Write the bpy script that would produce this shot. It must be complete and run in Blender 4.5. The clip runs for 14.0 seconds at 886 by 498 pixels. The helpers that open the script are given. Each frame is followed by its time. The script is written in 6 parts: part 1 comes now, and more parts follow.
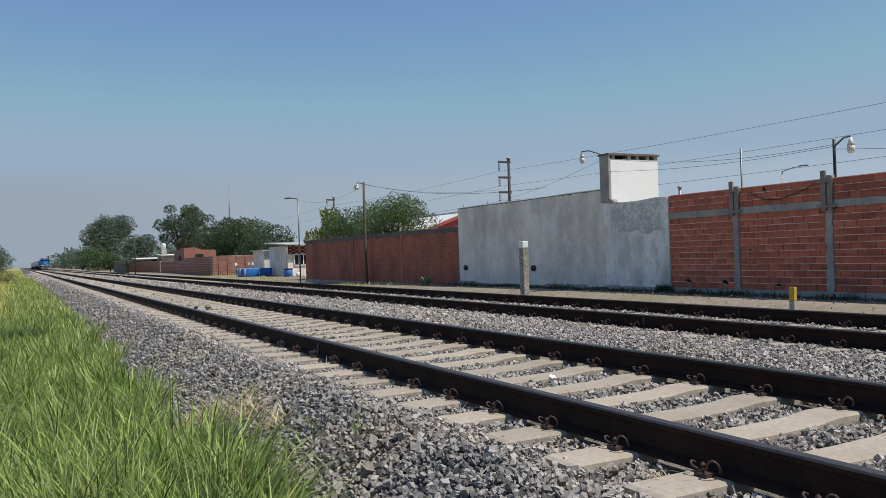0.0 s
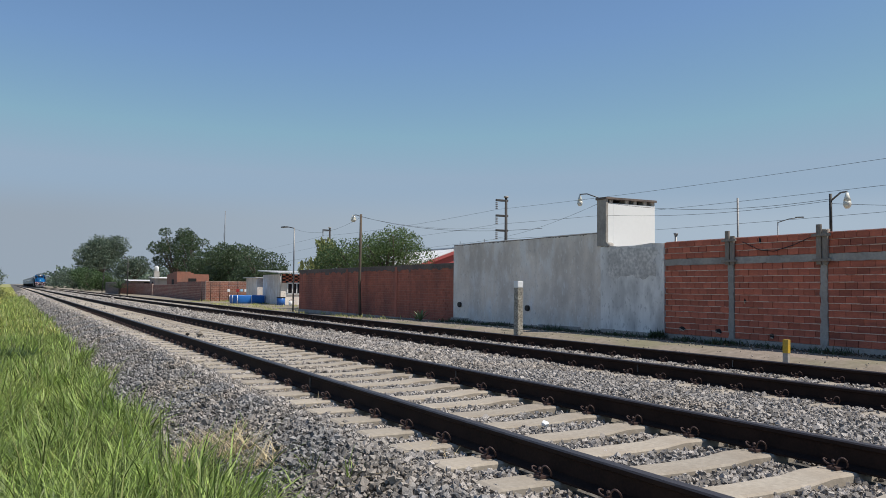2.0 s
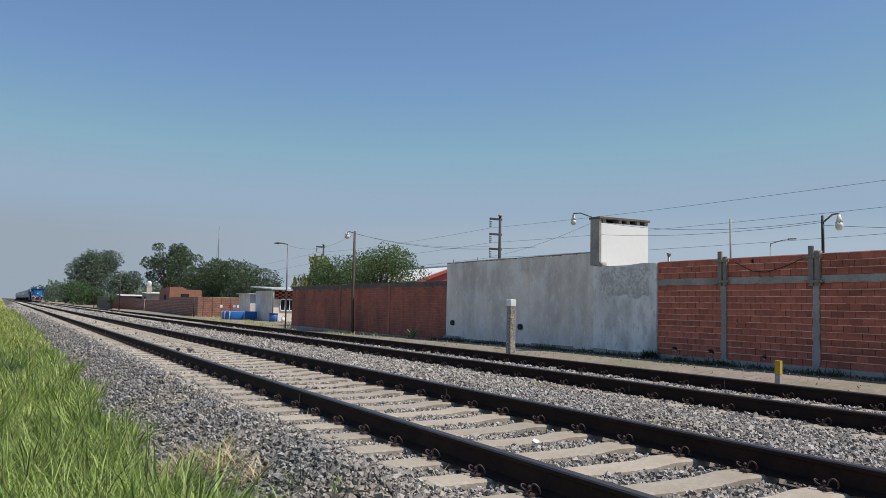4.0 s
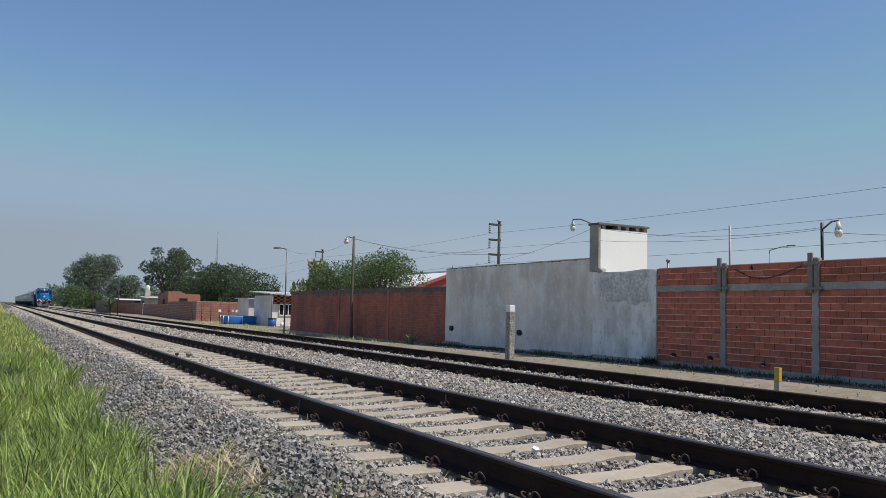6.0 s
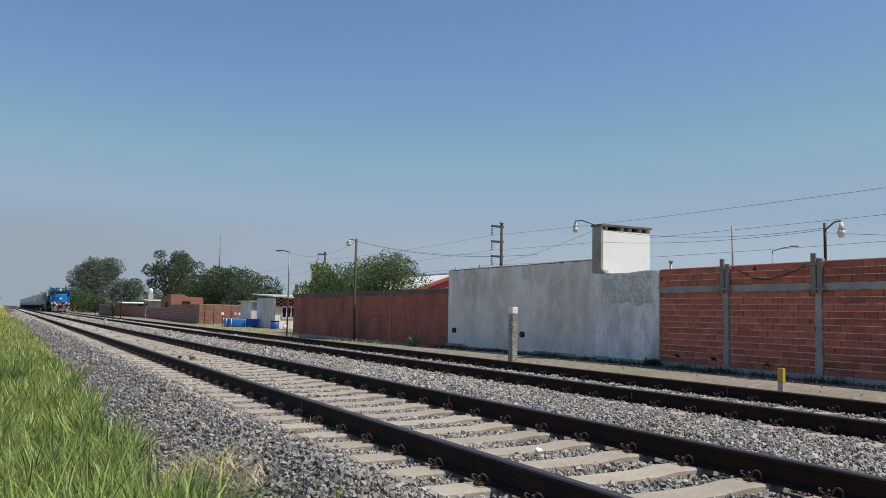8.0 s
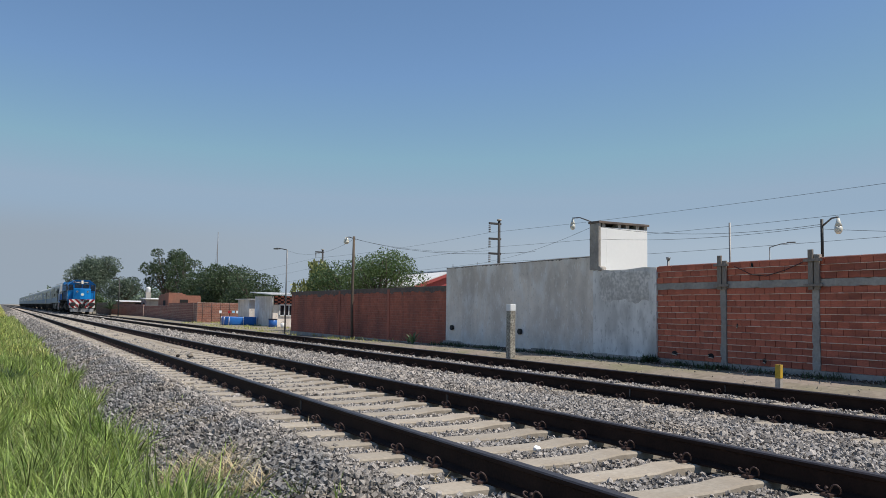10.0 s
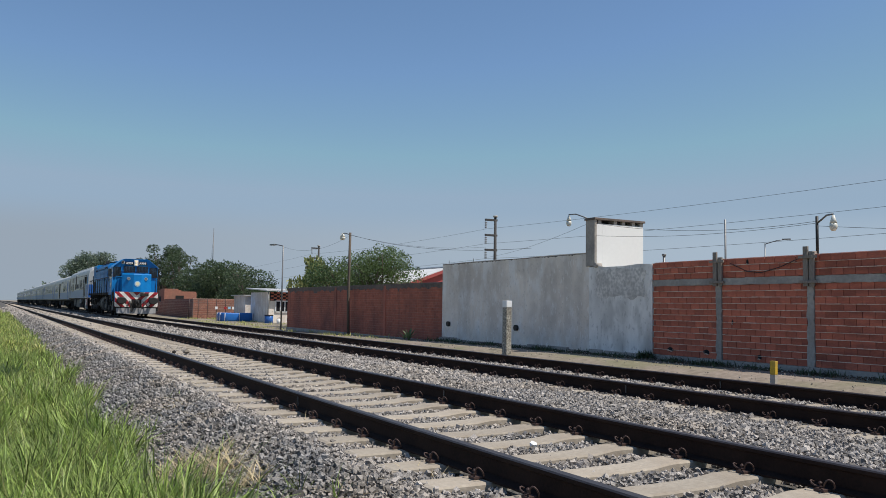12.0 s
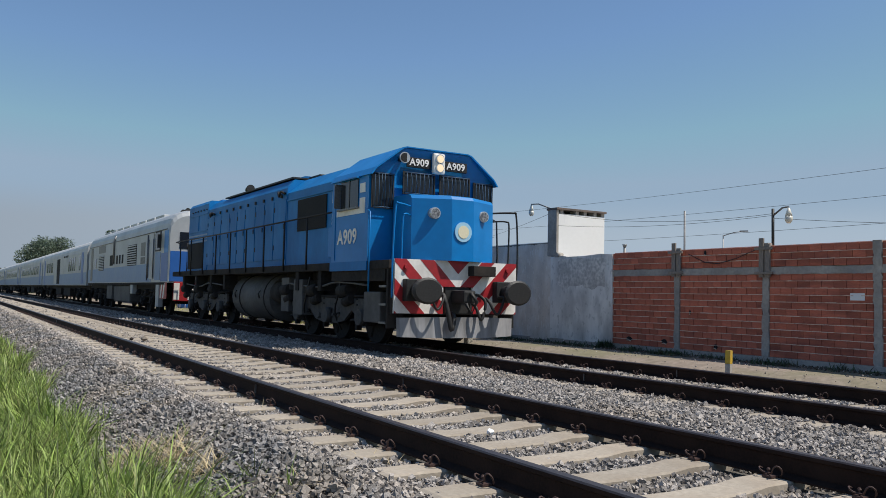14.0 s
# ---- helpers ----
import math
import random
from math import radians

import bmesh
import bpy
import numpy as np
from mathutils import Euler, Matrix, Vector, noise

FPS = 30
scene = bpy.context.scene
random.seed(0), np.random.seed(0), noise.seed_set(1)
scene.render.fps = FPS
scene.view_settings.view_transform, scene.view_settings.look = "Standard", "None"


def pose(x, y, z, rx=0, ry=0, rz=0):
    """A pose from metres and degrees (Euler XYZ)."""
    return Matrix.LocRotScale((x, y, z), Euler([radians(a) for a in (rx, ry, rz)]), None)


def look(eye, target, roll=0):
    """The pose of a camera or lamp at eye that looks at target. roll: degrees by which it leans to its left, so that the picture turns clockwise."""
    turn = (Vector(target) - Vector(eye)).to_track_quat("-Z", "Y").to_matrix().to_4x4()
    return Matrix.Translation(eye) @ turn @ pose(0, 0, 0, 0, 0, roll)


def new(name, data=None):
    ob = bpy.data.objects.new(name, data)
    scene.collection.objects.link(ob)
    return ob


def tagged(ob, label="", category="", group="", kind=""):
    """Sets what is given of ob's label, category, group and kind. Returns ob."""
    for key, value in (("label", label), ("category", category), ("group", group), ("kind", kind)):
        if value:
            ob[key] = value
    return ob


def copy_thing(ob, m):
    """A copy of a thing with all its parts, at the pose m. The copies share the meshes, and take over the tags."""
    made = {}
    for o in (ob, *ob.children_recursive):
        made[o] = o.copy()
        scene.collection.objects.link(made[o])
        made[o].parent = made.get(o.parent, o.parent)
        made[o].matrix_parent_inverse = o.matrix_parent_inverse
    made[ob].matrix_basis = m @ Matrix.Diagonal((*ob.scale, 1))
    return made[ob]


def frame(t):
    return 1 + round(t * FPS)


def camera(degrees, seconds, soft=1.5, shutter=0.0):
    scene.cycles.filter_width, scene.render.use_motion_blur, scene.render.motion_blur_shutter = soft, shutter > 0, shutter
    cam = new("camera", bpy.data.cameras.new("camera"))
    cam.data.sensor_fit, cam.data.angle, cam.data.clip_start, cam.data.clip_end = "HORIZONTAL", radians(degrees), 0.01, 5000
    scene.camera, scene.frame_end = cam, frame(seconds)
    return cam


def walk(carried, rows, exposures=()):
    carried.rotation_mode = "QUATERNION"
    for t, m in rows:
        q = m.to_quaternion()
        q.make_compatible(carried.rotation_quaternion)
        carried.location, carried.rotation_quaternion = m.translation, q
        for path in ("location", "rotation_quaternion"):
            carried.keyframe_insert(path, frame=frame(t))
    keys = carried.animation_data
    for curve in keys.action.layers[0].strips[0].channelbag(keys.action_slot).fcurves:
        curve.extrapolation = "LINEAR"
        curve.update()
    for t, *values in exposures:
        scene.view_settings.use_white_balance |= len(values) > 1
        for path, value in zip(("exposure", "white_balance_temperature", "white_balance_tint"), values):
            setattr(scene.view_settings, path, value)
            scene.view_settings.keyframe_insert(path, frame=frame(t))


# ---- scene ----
cam = camera(57.3, 14.0, soft=0.62)
PATH = [
    (0, (-2.797, -3.83, 1.033), (-1.87, -2.058, 1.044), -1.9),
    (0.5, (-2.816, -3.83, 1.052), (-1.879, -2.064, 1.06), -1.4),
    (1, (-2.82, -3.824, 1.071), (-1.875, -2.063, 1.128), -0.5),
    (1.5, (-2.827, -3.82, 1.08), (-1.883, -2.059, 1.166), 0.1),
    (2, (-2.836, -3.821, 1.088), (-1.896, -2.058, 1.183), 0.5),
    (2.5, (-2.827, -3.819, 1.089), (-1.889, -2.056, 1.207), 0.9),
    (3, (-2.813, -3.822, 1.076), (-1.867, -2.065, 1.204), 1.1),
    (5.5, (-2.814, -3.805, 1.069), (-1.86, -2.054, 1.222), 1.1),
    (6, (-2.825, -3.812, 1.082), (-1.872, -2.06, 1.235), 1.3),
    (6.5, (-2.835, -3.818, 1.086), (-1.884, -2.065, 1.241), 1.3),
    (7, (-2.841, -3.817, 1.082), (-1.892, -2.064, 1.24), 1.3),
    (7.5, (-2.829, -3.811, 1.083), (-1.88, -2.058, 1.242), 1.2),
    (8, (-2.823, -3.81, 1.078), (-1.876, -2.056, 1.236), 1.1),
    (10.5, (-2.824, -3.813, 1.091), (-1.869, -2.062, 1.239), 0.8),
    (11, (-2.824, -3.815, 1.087), (-1.866, -2.065, 1.232), 0.8),
    (11.5, (-2.828, -3.817, 1.088), (-1.869, -2.068, 1.231), 0.8),
    (12, (-2.842, -3.827, 1.09), (-1.88, -2.079, 1.232), 0.9),
    (12.5, (-2.836, -3.832, 1.087), (-1.869, -2.087, 1.221), 1.0),
    (13, (-2.828, -3.839, 1.088), (-1.854, -2.097, 1.214), 1.1),
    (13.5, (-2.805, -3.83, 1.08), (-1.818, -2.094, 1.199), 1.2),
    (14, (-2.802, -3.84, 1.085), (-1.763, -2.135, 1.201), 1.3),
]
walk(cam, [(t, look(e, a, r)) for t, e, a, r in PATH])

# ---------------------------------------------------------------- light
SUN_EL, SUN_AZ = radians(60), radians(133)
world = bpy.data.worlds.new("world")
scene.world = world
world.use_nodes = True
wn = world.node_tree
sky = wn.nodes.new("ShaderNodeTexSky")
sky.sky_type, sky.sun_disc = "NISHITA", False
sky.sun_elevation, sky.sun_rotation = SUN_EL, SUN_AZ
sky.air_density, sky.dust_density, sky.ozone_density = 1.0, 0.35, 4.2
wn.nodes["Background"].inputs["Strength"].default_value = 0.117
haze = wn.nodes.new("ShaderNodeMix")
haze.data_type, haze.blend_type = "RGBA", "DARKEN"
haze.inputs["Factor"].default_value = 1.0
haze.inputs["B"].default_value = (2.72, 3.54, 4.6, 1)
wn.links.new(sky.outputs[0], haze.inputs["A"])
tint = wn.nodes.new("ShaderNodeMix")
tint.data_type, tint.blend_type = "RGBA", "MULTIPLY"
tint.inputs["Factor"].default_value = 1.0
tint.inputs["B"].default_value = (0.95, 1.0, 1.01, 1)
wn.links.new(haze.outputs["Result"], tint.inputs["A"])
# dusty layer low over the horizon, all round
way = wn.nodes.new("ShaderNodeTexCoord")
way_xyz = wn.nodes.new("ShaderNodeSeparateXYZ")
wn.links.new(way.outputs["Generated"], way_xyz.inputs[0])
low = wn.nodes.new("ShaderNodeMapRange")
low.interpolation_type = "SMOOTHSTEP"
low.inputs["From Min"].default_value, low.inputs["From Max"].default_value = 0.125, 0.072
low.inputs["To Max"].default_value = 0.85
wn.links.new(way_xyz.outputs["Z"], low.inputs["Value"])
dust = wn.nodes.new("ShaderNodeMix")
dust.data_type = "RGBA"
sunward = wn.nodes.new("ShaderNodeMapRange")
sunward.inputs["From Min"].default_value, sunward.inputs["From Max"].default_value = 0.05, 0.75
wn.links.new(way_xyz.outputs["X"], sunward.inputs["Value"])
dust_col = wn.nodes.new("ShaderNodeMix")
dust_col.data_type = "RGBA"
dust_col.inputs["A"].default_value, dust_col.inputs["B"].default_value = (2.70, 3.16, 3.72, 1), (3.45, 4.2, 5.0, 1)
wn.links.new(sunward.outputs[0], dust_col.inputs["Factor"])
wn.links.new(dust_col.outputs["Result"], dust.inputs["B"])
wn.links.new(low.outputs[0], dust.inputs["Factor"])
wn.links.new(tint.outputs["Result"], dust.inputs["A"])
wn.links.new(dust.outputs["Result"], wn.nodes["Background"].inputs["Color"])
sun = new("sun", bpy.data.lights.new("sun", "SUN"))
sun.data.energy, sun.data.angle, sun.data.color = 4.8, radians(0.55), (1.0, 0.94, 0.85)
sd = Vector((math.sin(SUN_AZ) * math.cos(SUN_EL), math.cos(SUN_AZ) * math.cos(SUN_EL), math.sin(SUN_EL)))
sun.matrix_world = look(sd * 300, (0, 0, 0))
scene.view_settings.exposure = 0.0


# ---------------------------------------------------------------- materials
def mat(name, col, col2=None, rough=0.8, metal=0.0, fine=40.0, coarse=1.5, stain=None, amount=0.5, bump=0.2, dist=0.01,
        vary=0.0, island=0.0, spec=0.5, stretch=(1, 1, 1), contrast=0.25):
    """Surface with grain at two scales, optional stains, per-object and per-island brightness change."""
    m = bpy.data.materials.new(name)
    m.use_nodes = True
    nt = m.node_tree
    N, L = nt.nodes, nt.links
    bsdf = N["Principled BSDF"]
    bsdf.inputs["Roughness"].default_value = rough
    bsdf.inputs["Metallic"].default_value = metal
    bsdf.inputs["Specular IOR Level"].default_value = spec
    col2 = col2 or tuple(c * 0.7 for c in col)
    co = N.new("ShaderNodeTexCoord")
    mp = N.new("ShaderNodeMapping")
    mp.inputs["Scale"].default_value = stretch
    L.new(co.outputs["Object"], mp.inputs[0])

    def noise_tex(scale, detail):
        n = N.new("ShaderNodeTexNoise")
        n.inputs["Scale"].default_value, n.inputs["Detail"].default_value = scale, detail
        L.new(mp.outputs[0], n.inputs["Vector"])
        return n

    def mix(a, b, fac):
        x = N.new("ShaderNodeMix")
        x.data_type = "RGBA"
        for sock, v in ((x.inputs["A"], a), (x.inputs["B"], b)):
            if isinstance(v, tuple):
                sock.default_value = (*v, 1)
            else:
                L.new(v, sock)
        L.new(fac, x.inputs["Factor"])
        return x.outputs["Result"]

    def ramp(sock, lo, hi):
        r = N.new("ShaderNodeMapRange")
        r.inputs["From Min"].default_value, r.inputs["From Max"].default_value = lo, hi
        L.new(sock, r.inputs["Value"])
        return r.outputs[0]

    f, c = noise_tex(fine, 5), noise_tex(coarse, 6)
    colour = mix(col, col2, ramp(f.outputs["Fac"], 0.5 - contrast, 0.5 + contrast))
    if stain:
        fac = N.new("ShaderNodeMath")
        fac.operation = "MULTIPLY"
        fac.inputs[1].default_value = amount
        L.new(ramp(c.outputs["Fac"], 0.42, 0.66), fac.inputs[0])
        colour = mix(colour, stain, fac.outputs[0])
    for k, source in ((vary, "ShaderNodeObjectInfo"), (island, "ShaderNodeNewGeometry")):
        if k:
            src = N.new(source)
            rnd = src.outputs["Random" if source == "ShaderNodeObjectInfo" else "Random Per Island"]
            hs = N.new("ShaderNodeHueSaturation")
            mr = N.new("ShaderNodeMapRange")
            mr.inputs["To Min"].default_value, mr.inputs["To Max"].default_value = 1 - k, 1 + k
            L.new(rnd, mr.inputs["Value"])
            L.new(mr.outputs[0], hs.inputs["Value"])
            L.new(colour, hs.inputs["Color"])
            colour = hs.outputs[0]
    L.new(colour, bsdf.inputs["Base Color"])
    if bump:
        b = N.new("ShaderNodeBump")
        b.inputs["Strength"].default_value, b.inputs["Distance"].default_value = bump, dist
        L.new(f.outputs["Fac"], b.inputs["Height"])
        L.new(b.outputs[0], bsdf.inputs["Normal"])
    rr = N.new("ShaderNodeMapRange")
    rr.inputs["To Min"].default_value, rr.inputs["To Max"].default_value = max(0.02, rough - 0.12), min(1, rough + 0.1)
    L.new(c.outputs["Fac"], rr.inputs["Value"])
    L.new(rr.outputs[0], bsdf.inputs["Roughness"])
    return m


def layered(m, colour, scale, stretch=(1, 1, 1), lo=0.5, hi=0.6, amount=0.7, shift=0.0):
    """Lays another noise-shaped stain over a material's colour."""
    nt = m.node_tree
    N, L = nt.nodes, nt.links
    base = N["Principled BSDF"].inputs["Base Color"]
    under = base.links[0].from_socket
    co, mp, no = N.new("ShaderNodeTexCoord"), N.new("ShaderNodeMapping"), N.new("ShaderNodeTexNoise")
    mp.inputs["Scale"].default_value, mp.inputs["Location"].default_value = stretch, (shift, shift * 1.7, shift * 0.6)
    no.inputs["Scale"].default_value, no.inputs["Detail"].default_value = scale, 7
    L.new(co.outputs["Object"], mp.inputs[0])
    L.new(mp.outputs[0], no.inputs["Vector"])
    r = N.new("ShaderNodeMapRange")
    r.inputs["From Min"].default_value, r.inputs["From Max"].default_value, r.inputs["To Max"].default_value = lo, hi, amount
    L.new(no.outputs["Fac"], r.inputs["Value"])
    x = N.new("ShaderNodeMix")
    x.data_type = "RGBA"
    x.inputs["B"].default_value = (*colour, 1)
    L.new(under, x.inputs["A"])
    L.new(r.outputs[0], x.inputs["Factor"])
    L.new(x.outputs["Result"], base)
    return m


def glow(name, col, power):
    m = mat(name, col, rough=0.3, bump=0)
    b = m.node_tree.nodes["Principled BSDF"]
    b.inputs["Emission Color"].default_value, b.inputs["Emission Strength"].default_value = (*col, 1), power
    return m


M_GRAVEL = mat("gravel", (0.45, 0.41, 0.378), (0.145, 0.134, 0.126), 0.85, fine=130, coarse=0.8, stain=(0.30, 0.25, 0.20), amount=0.55, bump=0.6, dist=0.006, island=0.55)
# bed near-black: shade of the gaps between stones painted in, with soil stains
M_BEDSHADE = mat("ballast_bed_gap_shade", (0.12, 0.113, 0.108), (0.03, 0.029, 0.028), 0.95, fine=22, coarse=0.5, stain=(0.27, 0.24, 0.20), amount=0.5, bump=1.0, dist=0.05, contrast=0.16)
M_SLEEPER = mat("sleeper_concrete", (0.40, 0.35, 0.285), (0.30, 0.26, 0.21), 0.9, fine=30, coarse=2.5, stain=(0.27, 0.22, 0.17), amount=0.5, bump=0.35, dist=0.01, vary=0.12)
M_RAIL = mat("rail_steel", (0.030, 0.0165, 0.013), (0.013, 0.008, 0.0065), 0.9, 0.0, fine=60, coarse=4, stain=(0.05, 0.03, 0.022), amount=0.4, bump=0.15, dist=0.004, spec=0.2)
M_RAILTOP = mat("rail_running_surface", (0.15, 0.125, 0.12), (0.07, 0.055, 0.05), 0.48, 0.8, fine=30, coarse=3, bump=0.05, stretch=(8, 0.4, 1))
M_CLIP = mat("clip_rust", (0.085, 0.047, 0.040), (0.040, 0.024, 0.022), 0.7, 0.1, fine=120, coarse=8, bump=0.3, dist=0.003)
M_PALE = mat("pale_limewashed_render", (0.95, 0.915, 0.875), (0.82, 0.785, 0.745), 0.93, fine=5, coarse=1.1, stain=(0.58, 0.55, 0.52), amount=0.8, bump=0.3, dist=0.012, stretch=(1, 1.6, 0.5))
layered(M_PALE, (0.40, 0.375, 0.35), 1.6, (1, 1.5, 0.8), 0.48, 0.62, 0.5, 5.0)
layered(M_PALE, (0.36, 0.33, 0.31), 9, (1, 1.6, 0.8), 0.58, 0.64, 0.4, 6.0)
M_SHOULDER = mat("dirty_ballast", (0.31, 0.295, 0.285), (0.085, 0.083, 0.085), 0.85, fine=130, coarse=0.9, stain=(0.29, 0.24, 0.19), amount=0.6, bump=0.6, dist=0.006, island=0.65)
M_LITTER = mat("leaf_litter", (0.10, 0.085, 0.06), (0.045, 0.04, 0.03), 0.95, fine=60, coarse=2, stain=(0.20, 0.16, 0.12), amount=0.5, bump=0.3, island=0.5)
M_SOIL = mat("dry_soil", (0.30, 0.245, 0.20), (0.175, 0.14, 0.11), 0.95, fine=9, coarse=0.7, stain=(0.14, 0.15, 0.06), amount=0.55, bump=0.5, dist=0.03)
M_VERGE = mat("verge_ground", (0.32, 0.31, 0.12), (0.19, 0.20, 0.07), 0.95, fine=14, coarse=0.8, stain=(0.34, 0.31, 0.14), amount=0.7, bump=0.6, dist=0.04)
M_BRICK = mat("hollow_brick", (0.64, 0.185, 0.105), (0.46, 0.125, 0.078), 0.85, fine=18, coarse=1.6, stain=(0.21, 0.075, 0.055), amount=0.6, bump=0.3, dist=0.006, vary=0.2, island=0.2, stretch=(1, 1, 5))
M_BRICKDARK = mat("old_brick", (0.56, 0.175, 0.108), (0.40, 0.125, 0.082), 0.9, fine=16, coarse=0.9, stain=(0.17, 0.08, 0.065), amount=0.6, bump=0.3, dist=0.008, vary=0.15, island=0.1, stretch=(1, 1, 0.6))
layered(M_BRICKDARK, (0.10, 0.055, 0.05), 1.6, (1, 3.0, 0.4), 0.54, 0.66, 0.3, 2.2)
M_MORTAR = mat("mortar", (0.86, 0.70, 0.58), (0.56, 0.40, 0.31), 0.95, fine=40, coarse=2, bump=0.5, dist=0.01)
M_MORTARDK = mat("stained_mortar", (0.56, 0.36, 0.27), (0.38, 0.22, 0.165), 0.95, fine=20, coarse=1.2, stain=(0.14, 0.10, 0.09), amount=0.6, bump=0.4, dist=0.01)
M_SOOT = mat("blackened_cement", (0.17, 0.14, 0.125), (0.085, 0.07, 0.065), 0.95, fine=9, coarse=1.5, stain=(0.26, 0.18, 0.14), amount=0.5, bump=0.4, dist=0.01)
M_CONC = mat("raw_concrete", (0.47, 0.43, 0.385), (0.33, 0.30, 0.27), 0.92, fine=20, coarse=1.4, stain=(0.19, 0.18, 0.17), amount=0.6, bump=0.4, dist=0.01)
M_STUCCO = mat("grey_render", (0.93, 0.84, 0.745), (0.80, 0.705, 0.615), 0.93, fine=4.5, coarse=0.5, stain=(0.62, 0.545, 0.475), amount=0.6, bump=0.35, dist=0.012, stretch=(1, 1, 0.8))
layered(M_STUCCO, (0.46, 0.41, 0.365), 1.3, (1, 1.6, 0.35), 0.50, 0.66, 0.35, 3.1)
layered(M_STUCCO, (0.52, 0.455, 0.40), 0.7, (1, 1, 1.0), 0.46, 0.58, 0.5, 9.3)
layered(M_STUCCO, (0.95, 0.93, 0.90), 9, (1, 2.0, 0.7), 0.60, 0.64, 0.4, 4.7)
layered(M_STUCCO, (0.92, 0.90, 0.88), 2.4, (1, 1, 0.6), 0.50, 0.68, 0.55, 7.7)
layered(M_STUCCO, (0.30, 0.28, 0.26), 14, (1, 1, 1), 0.60, 0.70, 0.3, 1.3)
M_STUCCO2 = mat("blotched_render", (0.84, 0.79, 0.74), (0.50, 0.47, 0.44), 0.93, fine=15, coarse=2.2, stain=(0.42, 0.39, 0.36), amount=0.7, bump=0.5, dist=0.015, contrast=0.14)
M_WHITE = mat("white_paint", (0.84, 0.84, 0.83), (0.80, 0.80, 0.79), 0.8, fine=12, coarse=1.2, stain=(0.76, 0.755, 0.74), amount=0.2, bump=0.08, dist=0.004)
M_WOOD = mat("weathered_wood", (0.34, 0.29, 0.25), (0.17, 0.145, 0.125), 0.9, fine=24, coarse=3, bump=0.4, dist=0.006, stretch=(4, 4, 0.4))
M_WOODDK = mat("dark_pole_wood", (0.15, 0.115, 0.085), (0.075, 0.058, 0.045), 0.92, fine=24, coarse=3, bump=0.4, dist=0.006, stretch=(4, 4, 0.4))
M_DARK = mat("dark_opening", (0.018, 0.018, 0.019), (0.010, 0.010, 0.011), 0.9, bump=0)
M_STEEL = mat("grey_steel", (0.22, 0.22, 0.225), (0.14, 0.14, 0.145), 0.5, 0.6, fine=30, coarse=3, bump=0.05)
M_BLACKIRON = mat("black_iron", (0.035, 0.034, 0.034), (0.02, 0.02, 0.02), 0.6, 0.3, fine=30, coarse=4, bump=0.1)
M_YELLOW = mat("yellow_paint", (0.62, 0.40, 0.035), (0.48, 0.30, 0.03), 0.7, fine=30, coarse=6, stain=(0.30, 0.24, 0.12), amount=0.4, bump=0.15, dist=0.003)


# ---------------------------------------------------------------- mesh helpers
def part(name, bm, material, parent=None, label=""):
    me = bpy.data.meshes.new(name)
    bmesh.ops.recalc_face_normals(bm, faces=bm.faces)
    bm.to_mesh(me)
    bm.free()
    for m in (material if isinstance(material, (list, tuple)) else [material]):
        me.materials.append(m)
    ob = new(name, me)
    if parent:
        ob.parent = parent
    if label:
        ob["label"] = label
    return ob


def empty(name, label="", category="", group="", kind="", at=(0, 0, 0)):
    ob = new(name)
    ob.empty_display_size = 0.2
    ob.location = at
    return tagged(ob, label, category, group, kind)


def box(bm, x0, x1, y0, y1, z0, z1, bevel=0.0, mi=0):
    v = [bm.verts.new(p) for p in ((x0, y0, z0), (x1, y0, z0), (x1, y1, z0), (x0, y1, z0), (x0, y0, z1), (x1, y0, z1), (x1, y1, z1), (x0, y1, z1))]
    fs = [bm.faces.new([v[i] for i in q]) for q in ((0, 3, 2, 1), (4, 5, 6, 7), (0, 1, 5, 4), (1, 2, 6, 5), (2, 3, 7, 6), (3, 0, 4, 7))]
    for f in fs:
        f.material_index = mi
    if bevel:
        es = {e for f in fs for e in f.edges}
        bmesh.ops.bevel(bm, geom=list(es), offset=bevel, segments=2, affect="EDGES", profile=0.6)
    return v


def boxed(*a, **k):
    bm = bmesh.new()
    box(bm, *a, **k)
    return bm


def frames_along(pts):
    out, up = [], Vector((0, 0, 1))
    for i, p in enumerate(pts):
        d = (pts[min(i + 1, len(pts) - 1)] - pts[max(i - 1, 0)]).normalized()
        a = d.cross(up if abs(d.z) < 0.95 else Vector((1, 0, 0))).normalized()
        out.append((p, a, a.cross(d).normalized()))
    return out


def tube(bm, pts, r, n=8, r1=None, mi=0, smooth=True):
    """A round bar along points, tapered from r to r1."""
    pts = [Vector(p) for p in pts]
    r1 = r if r1 is None else r1
    rings = []
    for i, (p, a, b) in enumerate(frames_along(pts)):
        q = r + (r1 - r) * i / (len(pts) - 1)
        rings.append([bm.verts.new(p + a * math.cos(k * 2 * math.pi / n) * q + b * math.sin(k * 2 * math.pi / n) * q) for k in range(n)])
    for u, w in zip(rings, rings[1:]):
        for k in range(n):
            f = bm.faces.new((u[k], u[(k + 1) % n], w[(k + 1) % n], w[k]))
            f.smooth, f.material_index = smooth, mi
    for ring in (rings[0], rings[-1]):
        bm.faces.new(ring).material_index = mi
    return bm


def tubed(*a, **k):
    return tube(bmesh.new(), *a, **k)


